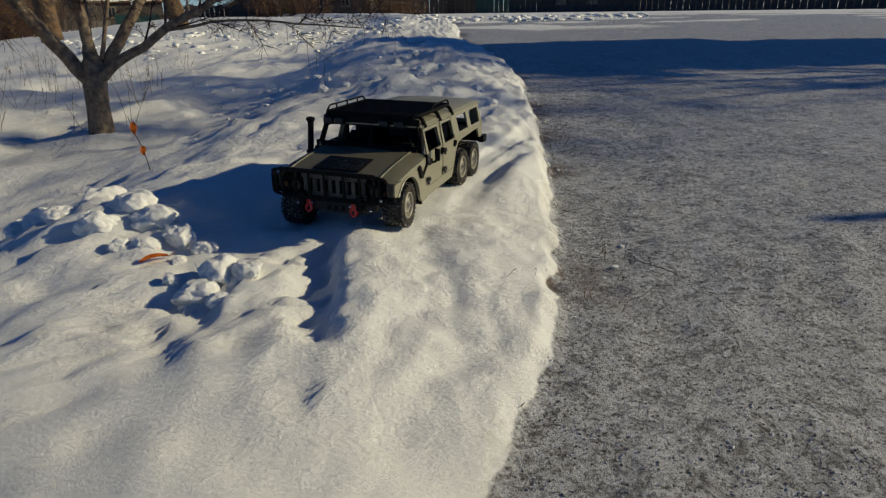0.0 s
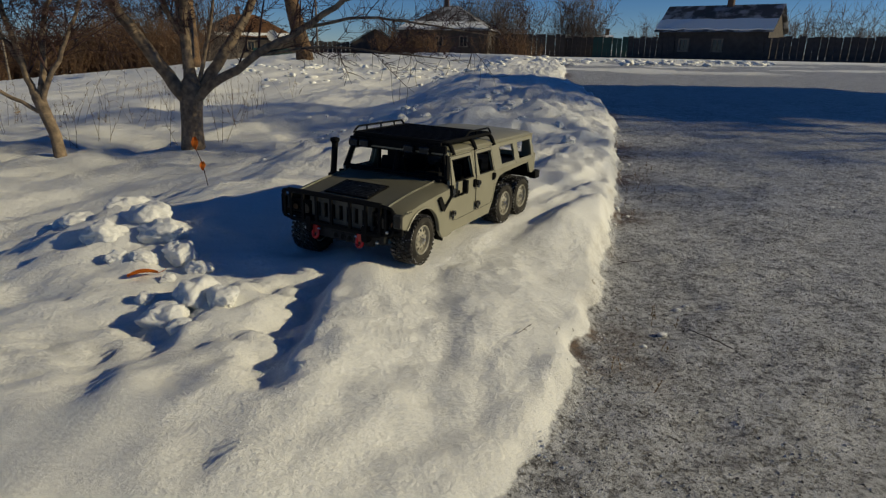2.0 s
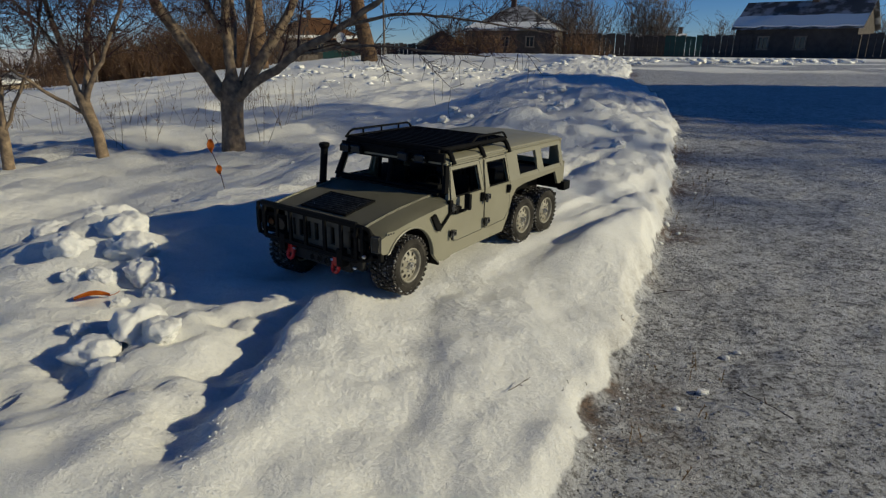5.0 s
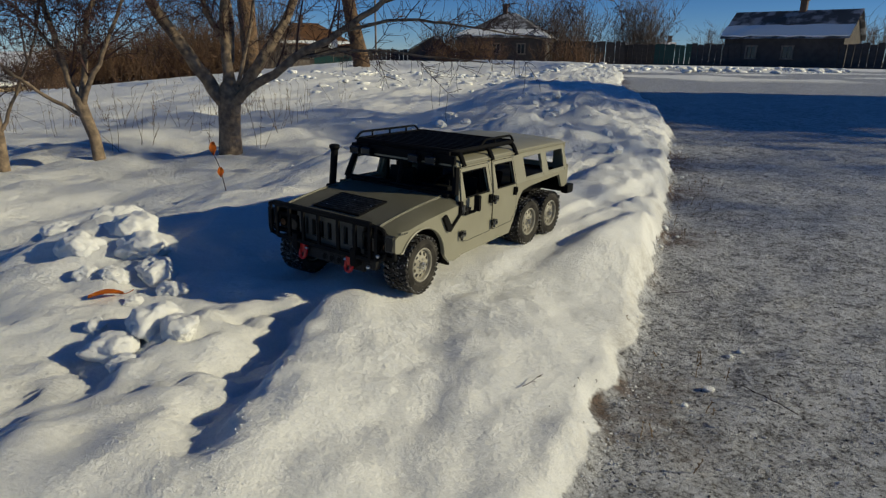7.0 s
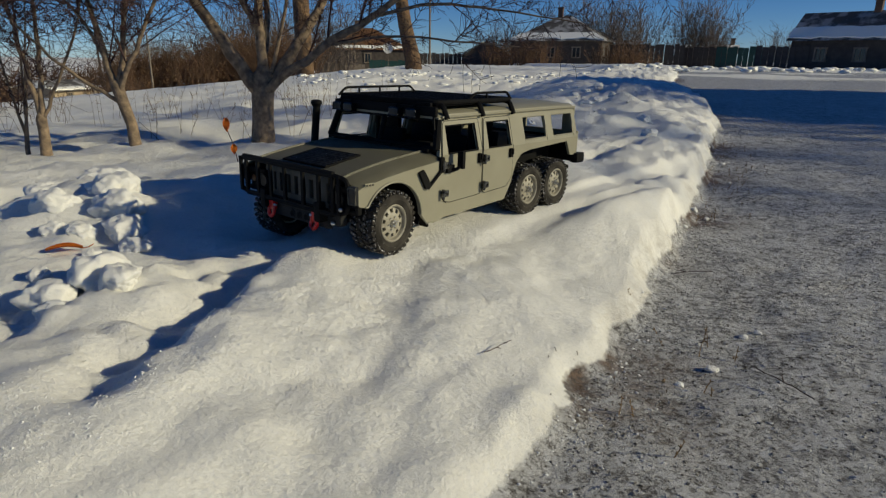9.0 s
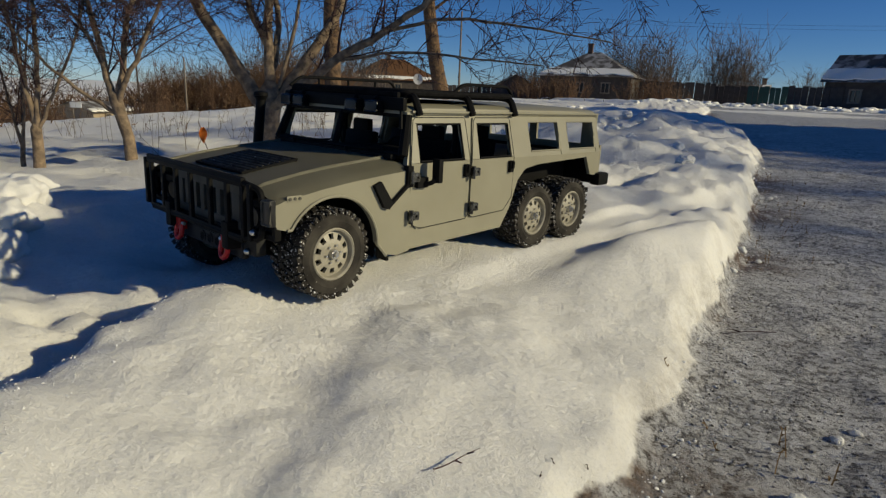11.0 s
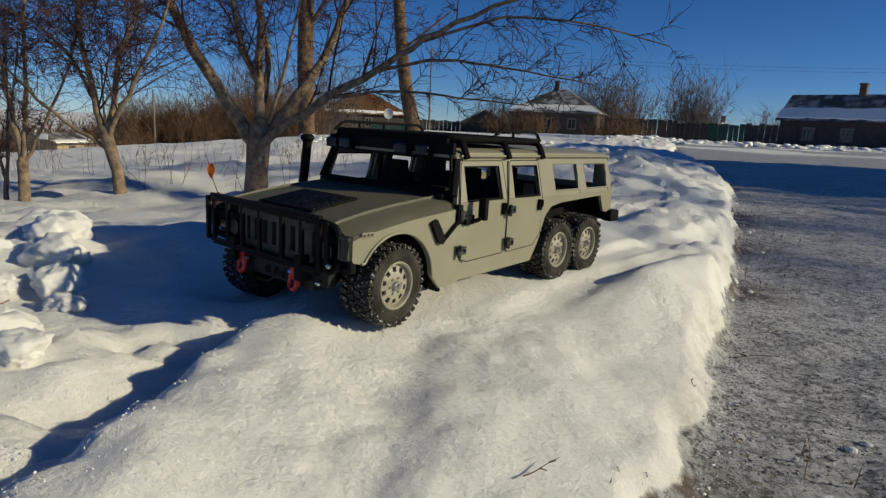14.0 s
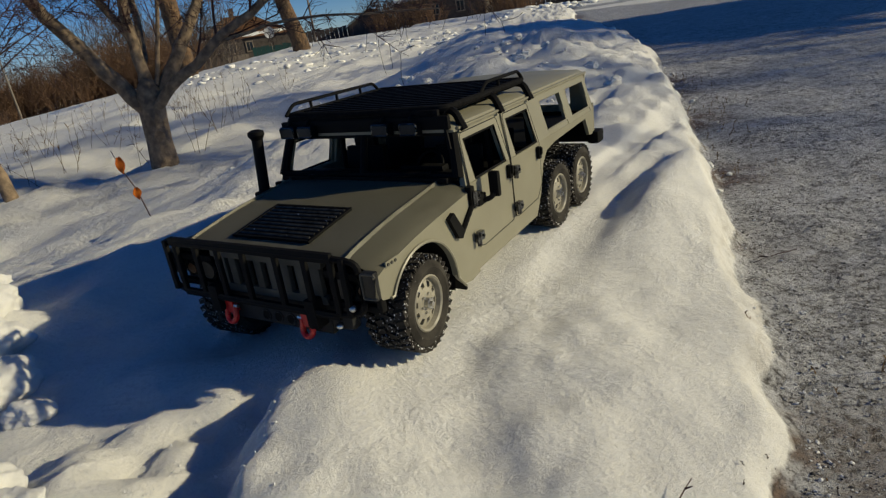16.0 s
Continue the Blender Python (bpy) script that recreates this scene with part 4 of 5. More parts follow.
def rim_mesh():
    """A dished rim with eight oval holes."""
    bm = bmesh.new()
    lathe(bm, [(0.0135, 0.0235), (0.0165, 0.0232), (0.0172, 0.0222), (0.0160, 0.0208), (0.0120, 0.0200), (-0.010, 0.0200), (-0.012, 0.0235)], 40)
    r0, r1, face = 0.0098, 0.0176, 0.0125
    n, sub = 10, 6
    inner = [bm.verts.new((face + 0.0018, r0 * math.cos(k * math.tau / (n * sub)), r0 * math.sin(k * math.tau / (n * sub)))) for k in range(n * sub)]
    outer = [bm.verts.new((face - 0.0005, 0.0202 * math.cos(k * math.tau / (n * sub)), 0.0202 * math.sin(k * math.tau / (n * sub)))) for k in range(n * sub)]
    rmid = []
    for k in range(n * sub):
        a = k * math.tau / (n * sub)
        rmid.append((bm.verts.new((face + 0.0012, 0.0130 * math.cos(a), 0.0130 * math.sin(a))), bm.verts.new((face, 0.0178 * math.cos(a), 0.0178 * math.sin(a)))))
    m = n * sub
    for k in range(m):
        j = (k + 1) % m
        bm.faces.new((inner[k], inner[j], rmid[j][0], rmid[k][0]))
        bm.faces.new((rmid[k][1], rmid[j][1], outer[j], outer[k]))
        if k % sub not in (1, 2, 3):
            bm.faces.new((rmid[k][0], rmid[j][0], rmid[j][1], rmid[k][1]))
    centre = bm.verts.new((face + 0.0018, 0, 0))
    for k in range(m):
        bm.faces.new((inner[k], inner[(k + 1) % m], centre))
    got = bmesh.ops.extrude_face_region(bm, geom=[f for f in bm.faces if all(v.co.x > face - 0.001 and v.co.yz.length < 0.0203 for v in f.verts)])
    bmesh.ops.translate(bm, vec=(-0.003, 0, 0), verts=[v for v in got["geom"] if isinstance(v, bmesh.types.BMVert)])
    return bm


def hub_mesh():
    bm = bmesh.new()
    rod(bm, (-0.012, 0, 0), (0.008, 0, 0), 0.0195, seg=24)
    return bm


def cap_mesh():
    bm = bmesh.new()
    rod(bm, (0.0120, 0, 0), (0.0175, 0, 0), 0.0052, 0.0042, 14)
    rod(bm, (0.0175, 0, 0), (0.0200, 0, 0), 0.0026, 0.0022, 6)
    for k in range(6):
        a = k * math.tau / 6
        rod(bm, (0.013, 0.0078 * math.cos(a), 0.0078 * math.sin(a)), (0.0160, 0.0078 * math.cos(a), 0.0078 * math.sin(a)), 0.0012, seg=6)
    return bm


wheel_src = {}
for what, made, mat in (("wheel", hub_mesh, BLACK), ("tyre", tyre_mesh, RUBBER), ("tread", tread_mesh, TREAD), ("rim", rim_mesh, RIM), ("hub_cap", cap_mesh, STEEL)):
    b = made()
    bmesh.ops.recalc_face_normals(b, faces=b.faces)
    me = bpy.data.meshes.new(what)
    b.to_mesh(me)
    b.free()
    me.materials.append(mat)
    wheel_src[what] = me
for i, y in enumerate(AX):
    for s in (1, -1):
        w = new("wheel", wheel_src["wheel"])
        w.parent = truck
        steer = 4 if i == 0 else 0
        low = i == 0 and s < 0
        w.matrix_basis = pose(-0.0985 if low else s * 0.0905, y, AZ - (0.017 if low else 0), 17 * i + 5 * s, 0, steer + (0 if s > 0 else 180))
        for what in ("tyre", "tread", "rim", "hub_cap"):
            o = new(what, wheel_src[what])
            o.parent = w
            o["label"] = {"tyre": "dusty black rubber tyre", "tread": "knobbly tread lugs packed with snow", "rim": "grey rim with oval holes", "hub_cap": "bright metal hub cap"}[what]
            if what == "tread":
                o["kind"] = "stuff"
# ---- trees ----
def wander(rng, start, heading, length, n, bend, lift):
    """A crooked line of n pieces."""
    pts, d = [np.array(start, float)], np.array(heading, float) / np.linalg.norm(heading)
    for _ in range(n):
        d = d + rng.normal(0, bend, 3) + np.array((0, 0, lift))
        d /= np.linalg.norm(d)
        pts.append(pts[-1] + d * length / n)
    return np.array(pts)


def branch_out(rng, tubes, line, radii, depth, spread=0.80, thick=0.42, count=6, lift=0.0, reach=0.55, least=0.0012, cap=9.0):
    """Side branches along a line, down to twigs."""
    n = len(line)
    total = np.linalg.norm(np.diff(line, axis=0), axis=1).sum()
    for _ in range(count):
        k = int(rng.integers(max(1, n // 4), n))
        d = line[k] - line[k - 1]
        d = d / (np.linalg.norm(d) + 1e-9)
        side = rng.normal(0, 1, 3)
        side -= side @ d * d
        side /= np.linalg.norm(side) + 1e-9
        side[2] = side[2] * 0.8 + 0.12
        out = d * (1 - 0.4 * spread) + side * (spread if depth > 2 else 0.95) + np.array((0, 0, 0.10 if depth > 2 else 0.0))
        length = min(total * reach, cap) * rng.uniform(0.3, 1.15)
        r0 = max(radii[k] * (thick if depth < 3 else 0.30) * rng.uniform(0.7, 1.1), least if depth > 1 else least * 0.75)
        pts = wander(rng, line[k], out, length, 5 if depth > 1 else 4, 0.05 if depth > 2 else 0.13, lift if depth > 2 else lift - 0.05)
        rad = np.linspace(r0, max(r0 * 0.35, least * 0.7), len(pts))
        tubes[min(depth, 2)].add(pts, rad, 5 if depth > 1 else 3)
        if depth > 1:
            branch_out(rng, tubes, pts, rad, depth - 1, spread, thick, count if depth > 2 else count + 4, lift, reach * 0.95, least, cap * 0.62)


def bare_tree(at, trunk, limbs, seed, label, bark=None, twig=None, depth=3, count=6, least=0.0012, sides=10, group="", cap=9.0):
    """trunk: points and radii from the foot; limbs: (points, first radius, last radius), all from the foot's place."""
    rng = np.random.default_rng(seed)
    z = float(ground_z(at[0], at[1])) - 0.02
    tree = base("tree", pose(at[0], at[1], z))
    tagged(tree, label, "tree", group)
    tubes = {0: Tubes(), 1: Tubes(), 2: Tubes()}
    foot, girth = list(trunk[0]), list(trunk[1])
    rise = np.array(foot[-1], float) - np.array(foot[-2], float)
    rise /= np.linalg.norm(rise)
    for k, share in ((0.6, 0.8), (1.3, 0.4)):
        foot.append(tuple(np.array(trunk[0][-1], float) + rise * girth[len(trunk[1]) - 1] * k))
        girth.append(trunk[1][-1] * share)
    tubes[0].add(foot, girth, sides)
    for pts, r0, r1 in limbs:
        pts = np.array(pts, float)
        t = np.linspace(0, len(pts) - 1, 4 * (len(pts) - 1) + 1)
        fine = np.stack([np.interp(t, np.arange(len(pts)), pts[:, i]) for i in range(3)], -1)
        fine[1:-1] = (fine[:-2] + 2 * fine[1:-1] + fine[2:]) / 4
        span = np.linalg.norm(fine[-1] - fine[0])
        fine[1:] += rng.normal(0, span * 0.003, (len(fine) - 1, 3))
        rad = np.linspace(r0, r1, len(fine))
        tubes[0].add(fine, rad, 8)
        branch_out(rng, tubes, fine, rad, depth if r0 > 0.0085 else 2, count=count if r0 > 0.0085 else count + 6, least=least, cap=cap if r0 > 0.0085 else cap * 0.5)
    finish("trunk", tubes[0].mesh("trunk"), bark or BARK, tree, smooth=True)
    crown = Tubes()
    crown.v, crown.f = tubes[2].v, tubes[2].f
    o = len(crown.v)
    crown.v, crown.f = crown.v + tubes[1].v, crown.f + [tuple(i + o for i in f) for f in tubes[1].f]
    finish("crown", crown.mesh("crown"), twig or TWIG, tree, "bare twigs with small buds")
    return tree


bare_tree((-0.69, 2.15), ([(0.0, 0, -0.05), (0.0, 0, 0.02), (0.005, 0, 0.12), (0.012, 0.0, 0.22), (0.02, 0.0, 0.30)], [0.070, 0.056, 0.049, 0.050, 0.054]),
          [([(0.0, 0, 0.25), (-0.15, -0.02, 0.48), (-0.33, -0.02, 0.80), (-0.55, 0.0, 1.2), (-0.75, 0.05, 1.6)], 0.033, 0.010),
           ([(0.02, 0, 0.26), (0.02, 0.03, 0.52), (0.03, 0.02, 0.85), (0.05, 0.1, 1.3), (0.05, 0.12, 1.9)], 0.026, 0.008),
           ([(0.02, 0.03, 0.50), (-0.06, 0.03, 0.66), (-0.10, 0.05, 0.85), (-0.20, 0.1, 1.4)], 0.017, 0.006),
           ([(0.06, 0, 0.34), (0.12, 0.03, 0.55), (0.17, 0.04, 0.76), (0.24, 0.1, 1.2)], 0.010, 0.004),
           ([(0.03, 0, 0.26), (0.19, 0.05, 0.48), (0.30, 0.1, 0.66), (0.42, 0.1, 0.95), (0.50, 0.1, 1.5)], 0.029, 0.009),
           ([(0.03, -0.02, 0.26), (0.15, -0.06, 0.34), (0.35, -0.15, 0.46), (0.54, -0.2, 0.57), (0.74, -0.25, 0.69), (1.0, -0.3, 0.82), (1.45, -0.4, 1.0)], 0.024, 0.005),
           ([(0.54, -0.2, 0.57), (0.82, -0.25, 0.63), (1.06, -0.3, 0.60), (1.40, -0.35, 0.55)], 0.008, 0.0022),
           ([(0.35, -0.15, 0.46), (0.60, -0.2, 0.50), (0.90, -0.3, 0.48), (1.15, -0.4, 0.455)], 0.007, 0.0022),
           ([(0.74, -0.25, 0.69), (1.05, -0.3, 0.79), (1.38, -0.3, 0.78), (1.70, -0.3, 0.71)], 0.007, 0.0022),
           ([(0.0, 0.02, 0.3), (0.02, 0.2, 0.6), (-0.08, 0.3, 1.0), (-0.1, 0.4, 1.5)], 0.018, 0.007)],
          5, "bare fruit tree with a short forked trunk in snow", depth=3, count=10, least=0.0013, cap=0.46)
bare_tree((-1.20, 1.95), ([(0.01, 0, -0.05), (0.0, 0, 0.02), (-0.005, 0, 0.12), (-0.03, 0, 0.22), (-0.045, 0, 0.28)], [0.034, 0.026, 0.023, 0.024, 0.026]),
          [([(-0.045, 0, 0.25), (-0.07, 0, 0.35), (-0.12, 0.02, 0.60), (-0.14, 0.02, 0.85), (-0.16, 0.02, 1.3)], 0.017, 0.005),
           ([(-0.04, 0, 0.25), (-0.02, 0.02, 0.38), (0.03, 0.02, 0.62), (0.13, 0.02, 0.82), (0.22, 0.0, 1.2)], 0.016, 0.005),
           ([(-0.04, 0, 0.25), (0.02, -0.02, 0.36), (0.10, -0.02, 0.50), (0.21, 0, 0.72), (0.30, 0, 1.0)], 0.013, 0.004),
           ([(-0.05, 0, 0.22), (-0.16, -0.03, 0.30), (-0.28, -0.05, 0.40), (-0.42, -0.05, 0.55), (-0.58, 0, 0.62)], 0.009, 0.003),
           ([(-0.08, 0, 0.40), (-0.18, 0.03, 0.58), (-0.31, 0.05, 0.70), (-0.50, 0.05, 0.78)], 0.008, 0.003)],
          11, "slim bare young tree leaning over snow", depth=3, count=11, least=0.0012, cap=0.46)
bare_tree((-1.60, 1.95), ([(0.0, 0, -0.05), (0.0, 0, 0.03), (0.005, 0, 0.12), (0.005, 0, 0.18)], [0.030, 0.024, 0.022, 0.022]),
          [([(0.005, 0, 0.16), (-0.02, 0, 0.4), (-0.08, 0.02, 0.7), (-0.1, 0, 1.2)], 0.013, 0.004),
           ([(0.005, 0, 0.16), (0.03, 0.02, 0.4), (0.06, 0.0, 0.7), (0.12, 0, 1.2)], 0.013, 0.004),
           ([(0.005, 0, 0.16), (0.08, 0, 0.3), (0.2, 0, 0.5), (0.3, 0.05, 0.9)], 0.009, 0.003)],
          21, "thin bare sapling with upright shoots in snow", depth=3, count=11, least=0.0011, cap=0.42)
for k, (x, y, h) in enumerate(((-1.78, 2.1, 0.95), (-2.05, 2.1, 1.0), (-2.25, 1.85, 0.8), (-2.45, 2.6, 1.1))):
    bare_tree((x, y), ([(0, 0, -0.05), (0, 0, 0.05), (0.01, 0, 0.12)], [0.013, 0.011, 0.010]),
              [([(0.01, 0, 0.1), (-0.03, 0, 0.3), (-0.10, 0, h)], 0.008, 0.002), ([(0.01, 0, 0.1), (0.04, 0, 0.3), (0.12, 0.05, h)], 0.008, 0.002), ([(0.01, 0, 0.1), (0.02, 0.04, 0.4), (0.0, 0.1, h * 1.1)], 0.007, 0.002)],
              31 + k, "thin bare sapling with upright shoots in snow", depth=2, count=7, least=0.001, group="saplings")
# two tall old trees across the field
bare_tree((-3.2, 15.4), ([(0, 0, -0.3), (0, 0, 0.2), (-0.03, 0, 2.0), (0.02, 0, 4.0)], [0.26, 0.21, 0.20, 0.18]),
          [([(0, 0, 3.4), (-0.5, 0, 4.5), (-0.9, 0, 6.5)], 0.10, 0.03), ([(0, 0, 3.8), (0.4, 0.3, 5), (0.8, 0.4, 7.5)], 0.12, 0.03), ([(0, 0, 2.6), (0.6, -0.3, 3.4), (1.1, -0.4, 4.6)], 0.06, 0.02)],
          41, "tall old tree with a thick bare trunk", BARK_BIG, TWIG, depth=3, count=6, least=0.006)
bare_tree((-0.72, 20.5), ([(0.1, 0, -0.3), (0.05, 0, 0.3), (-0.20, 0, 1.4), (-0.38, 0, 2.6), (-0.55, 0, 4.4)], [0.33, 0.27, 0.23, 0.21, 0.19]),
          [([(-0.5, 0, 4.0), (-1.0, 0, 5.5), (-1.4, 0, 7.5)], 0.11, 0.03), ([(-0.5, 0, 4.2), (0, 0.3, 5.5), (0.4, 0.3, 8)], 0.11, 0.03), ([(-0.36, 0, 2.7), (0.5, 0, 3.4), (1.2, 0.1, 4.0)], 0.05, 0.02)],
          42, "tall old tree with a thick leaning trunk", BARK_BIG, TWIG, depth=3, count=6, least=0.006)


def by_bearing(yaw, far):
    """A place on the ground by its bearing to the left of +y."""
    return -math.sin(radians(yaw)) * far, math.cos(radians(yaw)) * far


def brush(name, spots, height, stems, seed, mat, label, lean=0.25, thin=0.010, twigs=9, kind="stuff", category="bush"):
    """Bare scrub: many leaning stems with side twigs. spots: (x, y, radius)."""
    rng = np.random.default_rng(seed)
    tubes = Tubes()
    for x, y, rad in spots:
        for _ in range(stems):
            a, r = rng.uniform(0, math.tau), rad * math.sqrt(rng.uniform())
            px, py = x + r * math.cos(a), y + r * math.sin(a)
            h = height * rng.uniform(0.5, 1.1) * (1 - 0.45 * (r / rad) ** 2)
            d = (rng.normal(0, lean) + 0.3 * r / rad * math.cos(a), rng.normal(0, lean), 1.0)
            line = wander(rng, (px, py, float(ground_z(px, py)) - 0.02), d, h, 4, 0.10, 0.03)
            tubes.add(line, np.linspace(thin * 1.4, thin * 0.4, len(line)), 3)
            for _ in range(twigs):
                k = int(rng.integers(1, len(line)))
                o = rng.normal(0, 0.7, 3) + np.array((0, 0, 0.8))
                t = wander(rng, line[k], o, h * rng.uniform(0.15, 0.42), 2, 0.2, 0.05)
                tubes.add(t, np.linspace(thin * 0.6, thin * 0.3, len(t)), 3)
    ob = finish(name, tubes.mesh(name), mat)
    return tagged(ob, label, category, kind=kind)


spots = [(*by_bearing(a, 46 + 3 * math.sin(a * 2.3)), 1.7) for a in np.arange(12.8, 27, 1.05)]
brush("thicket", spots, 3.0, 120, 3, SCRUB, "rust-brown bare thicket behind the snow field", thin=0.015, twigs=18)
spots = [(*by_bearing(a, 60 + 5 * math.sin(a * 1.7)), 2.4) for a in np.arange(9.5, 20, 2.1)]
brush("tall_scrub", spots, 6.6, 50, 4, SCRUB_GREY, "tall grey bare trees behind the thicket", thin=0.03, twigs=18)
spots = [(*by_bearing(a, 75 + 3 * math.sin(a * 1.3)), 2.2) for a in (-12.2, -14.0, -15.6, -17.3)]
brush("garden_scrub", spots, 7.4, 60, 5, SCRUB_GREY, "grey bare garden trees round the house", thin=0.03, twigs=18)
spots = [(*by_bearing(a, 58), 1.6) for a in (-5.6, -7.0, -8.4, -9.8, -15.2, -16.6, -18.0)]
brush("garden_bushes", spots, 2.3, 50, 6, SCRUB, "brown bare bushes in front of the house", thin=0.022, twigs=10)
spots = [(*by_bearing(a, 80), r) for a, r in ((-22.3, 2.6), (-23.0, 1.6))]
brush("yard_trees", spots, 8.0, 60, 7, SCRUB_GREY, "grey bare trees between the yards", thin=0.033, twigs=18)
spots = [(*by_bearing(a, 34 + 5 * math.sin(a * 3.1)), 1.4) for a in np.arange(26.5, 50, 1.3) if not 29 < a < 34]
brush("low_scrub", spots, 0.95, 34, 8, SCRUB, "low brown scrub along the field edge", thin=0.014, twigs=8)
spots = [(*by_bearing(a, 9 + math.sin(a * 2.1)), 0.8) for a in (39.5, 42.5, 45, 48, 52)]
brush("near_scrub", spots, 1.35, 34, 9, SCRUB, "dense rust-brown scrub beside the field", thin=0.007, twigs=12)

spots = [(*by_bearing(a, 76), r) for a, r in ((-4.6, 1.3), (-5.8, 1.6), (-7.2, 1.5), (-28.4, 1.4), (-34.0, 2.2), (-35.6, 2.4))]
brush("small_yard_trees", spots, 4.4, 46, 10, SCRUB_GREY, "small grey bare trees along the yards", thin=0.026, twigs=14)
spots = [(*by_bearing(a, 78 + 4 * math.sin(a * 1.9)), 2.6) for a in np.arange(26, 58, 2.0)]
brush("far_wood", spots, 3.4, 60, 11, SCRUB, "far grey-brown bare wood beyond the field", thin=0.05, twigs=12)
spots = [(*by_bearing(a, 72 + 4 * math.sin(a * 1.4)), 2.4) for a in np.arange(-64, -37.5, 2.3)]
brush("roadside_scrub", spots, 5.2, 44, 13, SCRUB_GREY, "grey bare trees behind the far fence", thin=0.028, twigs=14)
# ---- houses, fences and posts across the field ----
def house(name, yaw, far, width, deep, wall_h, roof_h, hip, turn, mats, label, windows=(), chimney=None, snow_side=(1, 1), sink=0.0):
    x, y = by_bearing(yaw, far)
    z = float(ground_z(x, y)) - sink
    ob = base(name, pose(x, y, z, 0, 0, yaw + turn))
    tagged(ob, label, "house")
    wall_m, roof_m = mats
    w, d = width / 2, deep / 2
    bm = bmesh.new()
    box(bm, (0, 0, wall_h / 2 - 0.3), (width, deep, wall_h + 0.6))
    if not hip:
        for s in (-1, 1):
            prism(bm, [(-d, wall_h), (d, wall_h), (0, wall_h + roof_h)], lambda u, v, k, s=s: (s * (w - 0.15 * k), u, v))
    wall = part("wall", bm, wall_m, ob)
    over = 0.35
    e0, e1 = w + over, d + over
    ridge = e0 - (e1 if hip else 0)
    ridge = max(ridge, 0.4)
    low = wall_h - 0.12

    def slopes(lift):
        b = bmesh.new()
        c = [b.verts.new(p) for p in ((-e0, -e1, low + lift), (e0, -e1, low + lift), (e0, e1, low + lift), (-e0, e1, low + lift), (-ridge, 0, wall_h + roof_h + lift), (ridge, 0, wall_h + roof_h + lift))]
        b.faces.new((c[0], c[1], c[5], c[4]))
        b.faces.new((c[2], c[3], c[4], c[5]))
        if hip:
            b.faces.new((c[1], c[2], c[5]))
            b.faces.new((c[3], c[0], c[4]))
        return b

    b = slopes(0)
    bmesh.ops.solidify(b, geom=b.faces[:], thickness=0.12)
    roof = part("roof", b, roof_m, ob)
    # snow lying on the slopes, with a ragged lower edge
    rng = np.random.default_rng(int(far * 10 + width))
    for s, share in zip((-1, 1), snow_side):
        b = bmesh.new()
        n = 16
        low_row, high_row = [], []
        for i in range(n + 1):
            u = i / n
            for row, t in ((low_row, rng.uniform(0.02, 0.10)), (high_row, share * rng.uniform(0.9, 1.0))):
                half = e0 + (ridge - e0) * t
                p = Vector((-half + 2 * half * u, s * e1 * (1 - t), low + (wall_h + roof_h - low) * t + 0.03))
                row.append((b.verts.new(p), b.verts.new(p + Vector((0, 0, 0.10)))))
        for i in range(n):
            a0, a1, z0, z1 = low_row[i], low_row[i + 1], high_row[i], high_row[i + 1]
            b.faces.new((a0[1], a1[1], z1[1], z0[1]))
            b.faces.new((a0[0], a1[0], a1[1], a0[1]))
            b.faces.new((z0[0], z1[0], z1[1], z0[1]))
        part("roof_snow", b, SNOW, roof, "ragged sheet of snow on the roof")
    if chimney:
        b = bmesh.new()
        box(b, (chimney[0], chimney[1], wall_h + roof_h + 0.15), (0.5, 0.5, 1.3), bevel=0.03)
        box(b, (chimney[0], chimney[1], wall_h + roof_h + 0.82), (0.62, 0.62, 0.14))
        part("chimney", b, BRICK, roof, "brick chimney")
    for wx, wz, ww, wh in windows:
        b = bmesh.new()
        for cx, cz, sx, sz in ((0, wh / 2, ww + 0.2, 0.12), (0, -wh / 2, ww + 0.2, 0.12), (ww / 2, 0, 0.12, wh), (-ww / 2, 0, 0.12, wh), (0, 0, 0.06, wh)):
            box(b, (wx + cx, -d - 0.05, wz + cz), (sx, 0.12, sz))
        win = part("window", b, WOOD_GREY, ob, "weathered window frame")
        b = bmesh.new()
        box(b, (wx, -d - 0.03, wz), (ww, 0.02, wh))
        part("pane", b, PANE, win)
    return ob


house("house", 6.6, 84, 11.0, 8, 2.6, 2.6, True, 8, (WOOD_DARK, ROOF_RUST), "old dark timber house with a rusty hipped roof", [(-3.6, 1.5, 0.8, 1.1), (-1.9, 1.5, 0.8, 1.1), (0.1, 1.5, 0.8, 1.1)], (-0.6, 0), (0.16, 0.9), sink=0.1)
house("house", -11.4, 70, 9.4, 8, 2.7, 2.5, True, -12, (WOOD_DARK, ROOF_GREY), "dark timber house under a snowy hipped roof", [(-2.8, 1.5, 0.8, 1.0), (-0.4, 1.5, 0.8, 1.0), (2.2, 1.5, 0.8, 1.0)], (-0.5, 0), (0.3, 0.5), sink=0.1)
house("shed", -4.6, 72, 3.2, 5, 1.2, 1.5, False, 90, (WOOD_DARK, ROOF_GREY), "small dark shed with a snowy gable roof", (), None, (0.9, 0.9), sink=0.1)
house("house", -23.2, 92, 7.0, 6, 1.9, 0.9, False, -6, (WOOD_GREY, ROOF_GREY), "low grey house with a snow-covered roof", [(-1.5, 1.2, 0.7, 0.8), (1.4, 1.2, 0.7, 0.8)], (3.0, 0), (1.0, 1.0), sink=0.1)
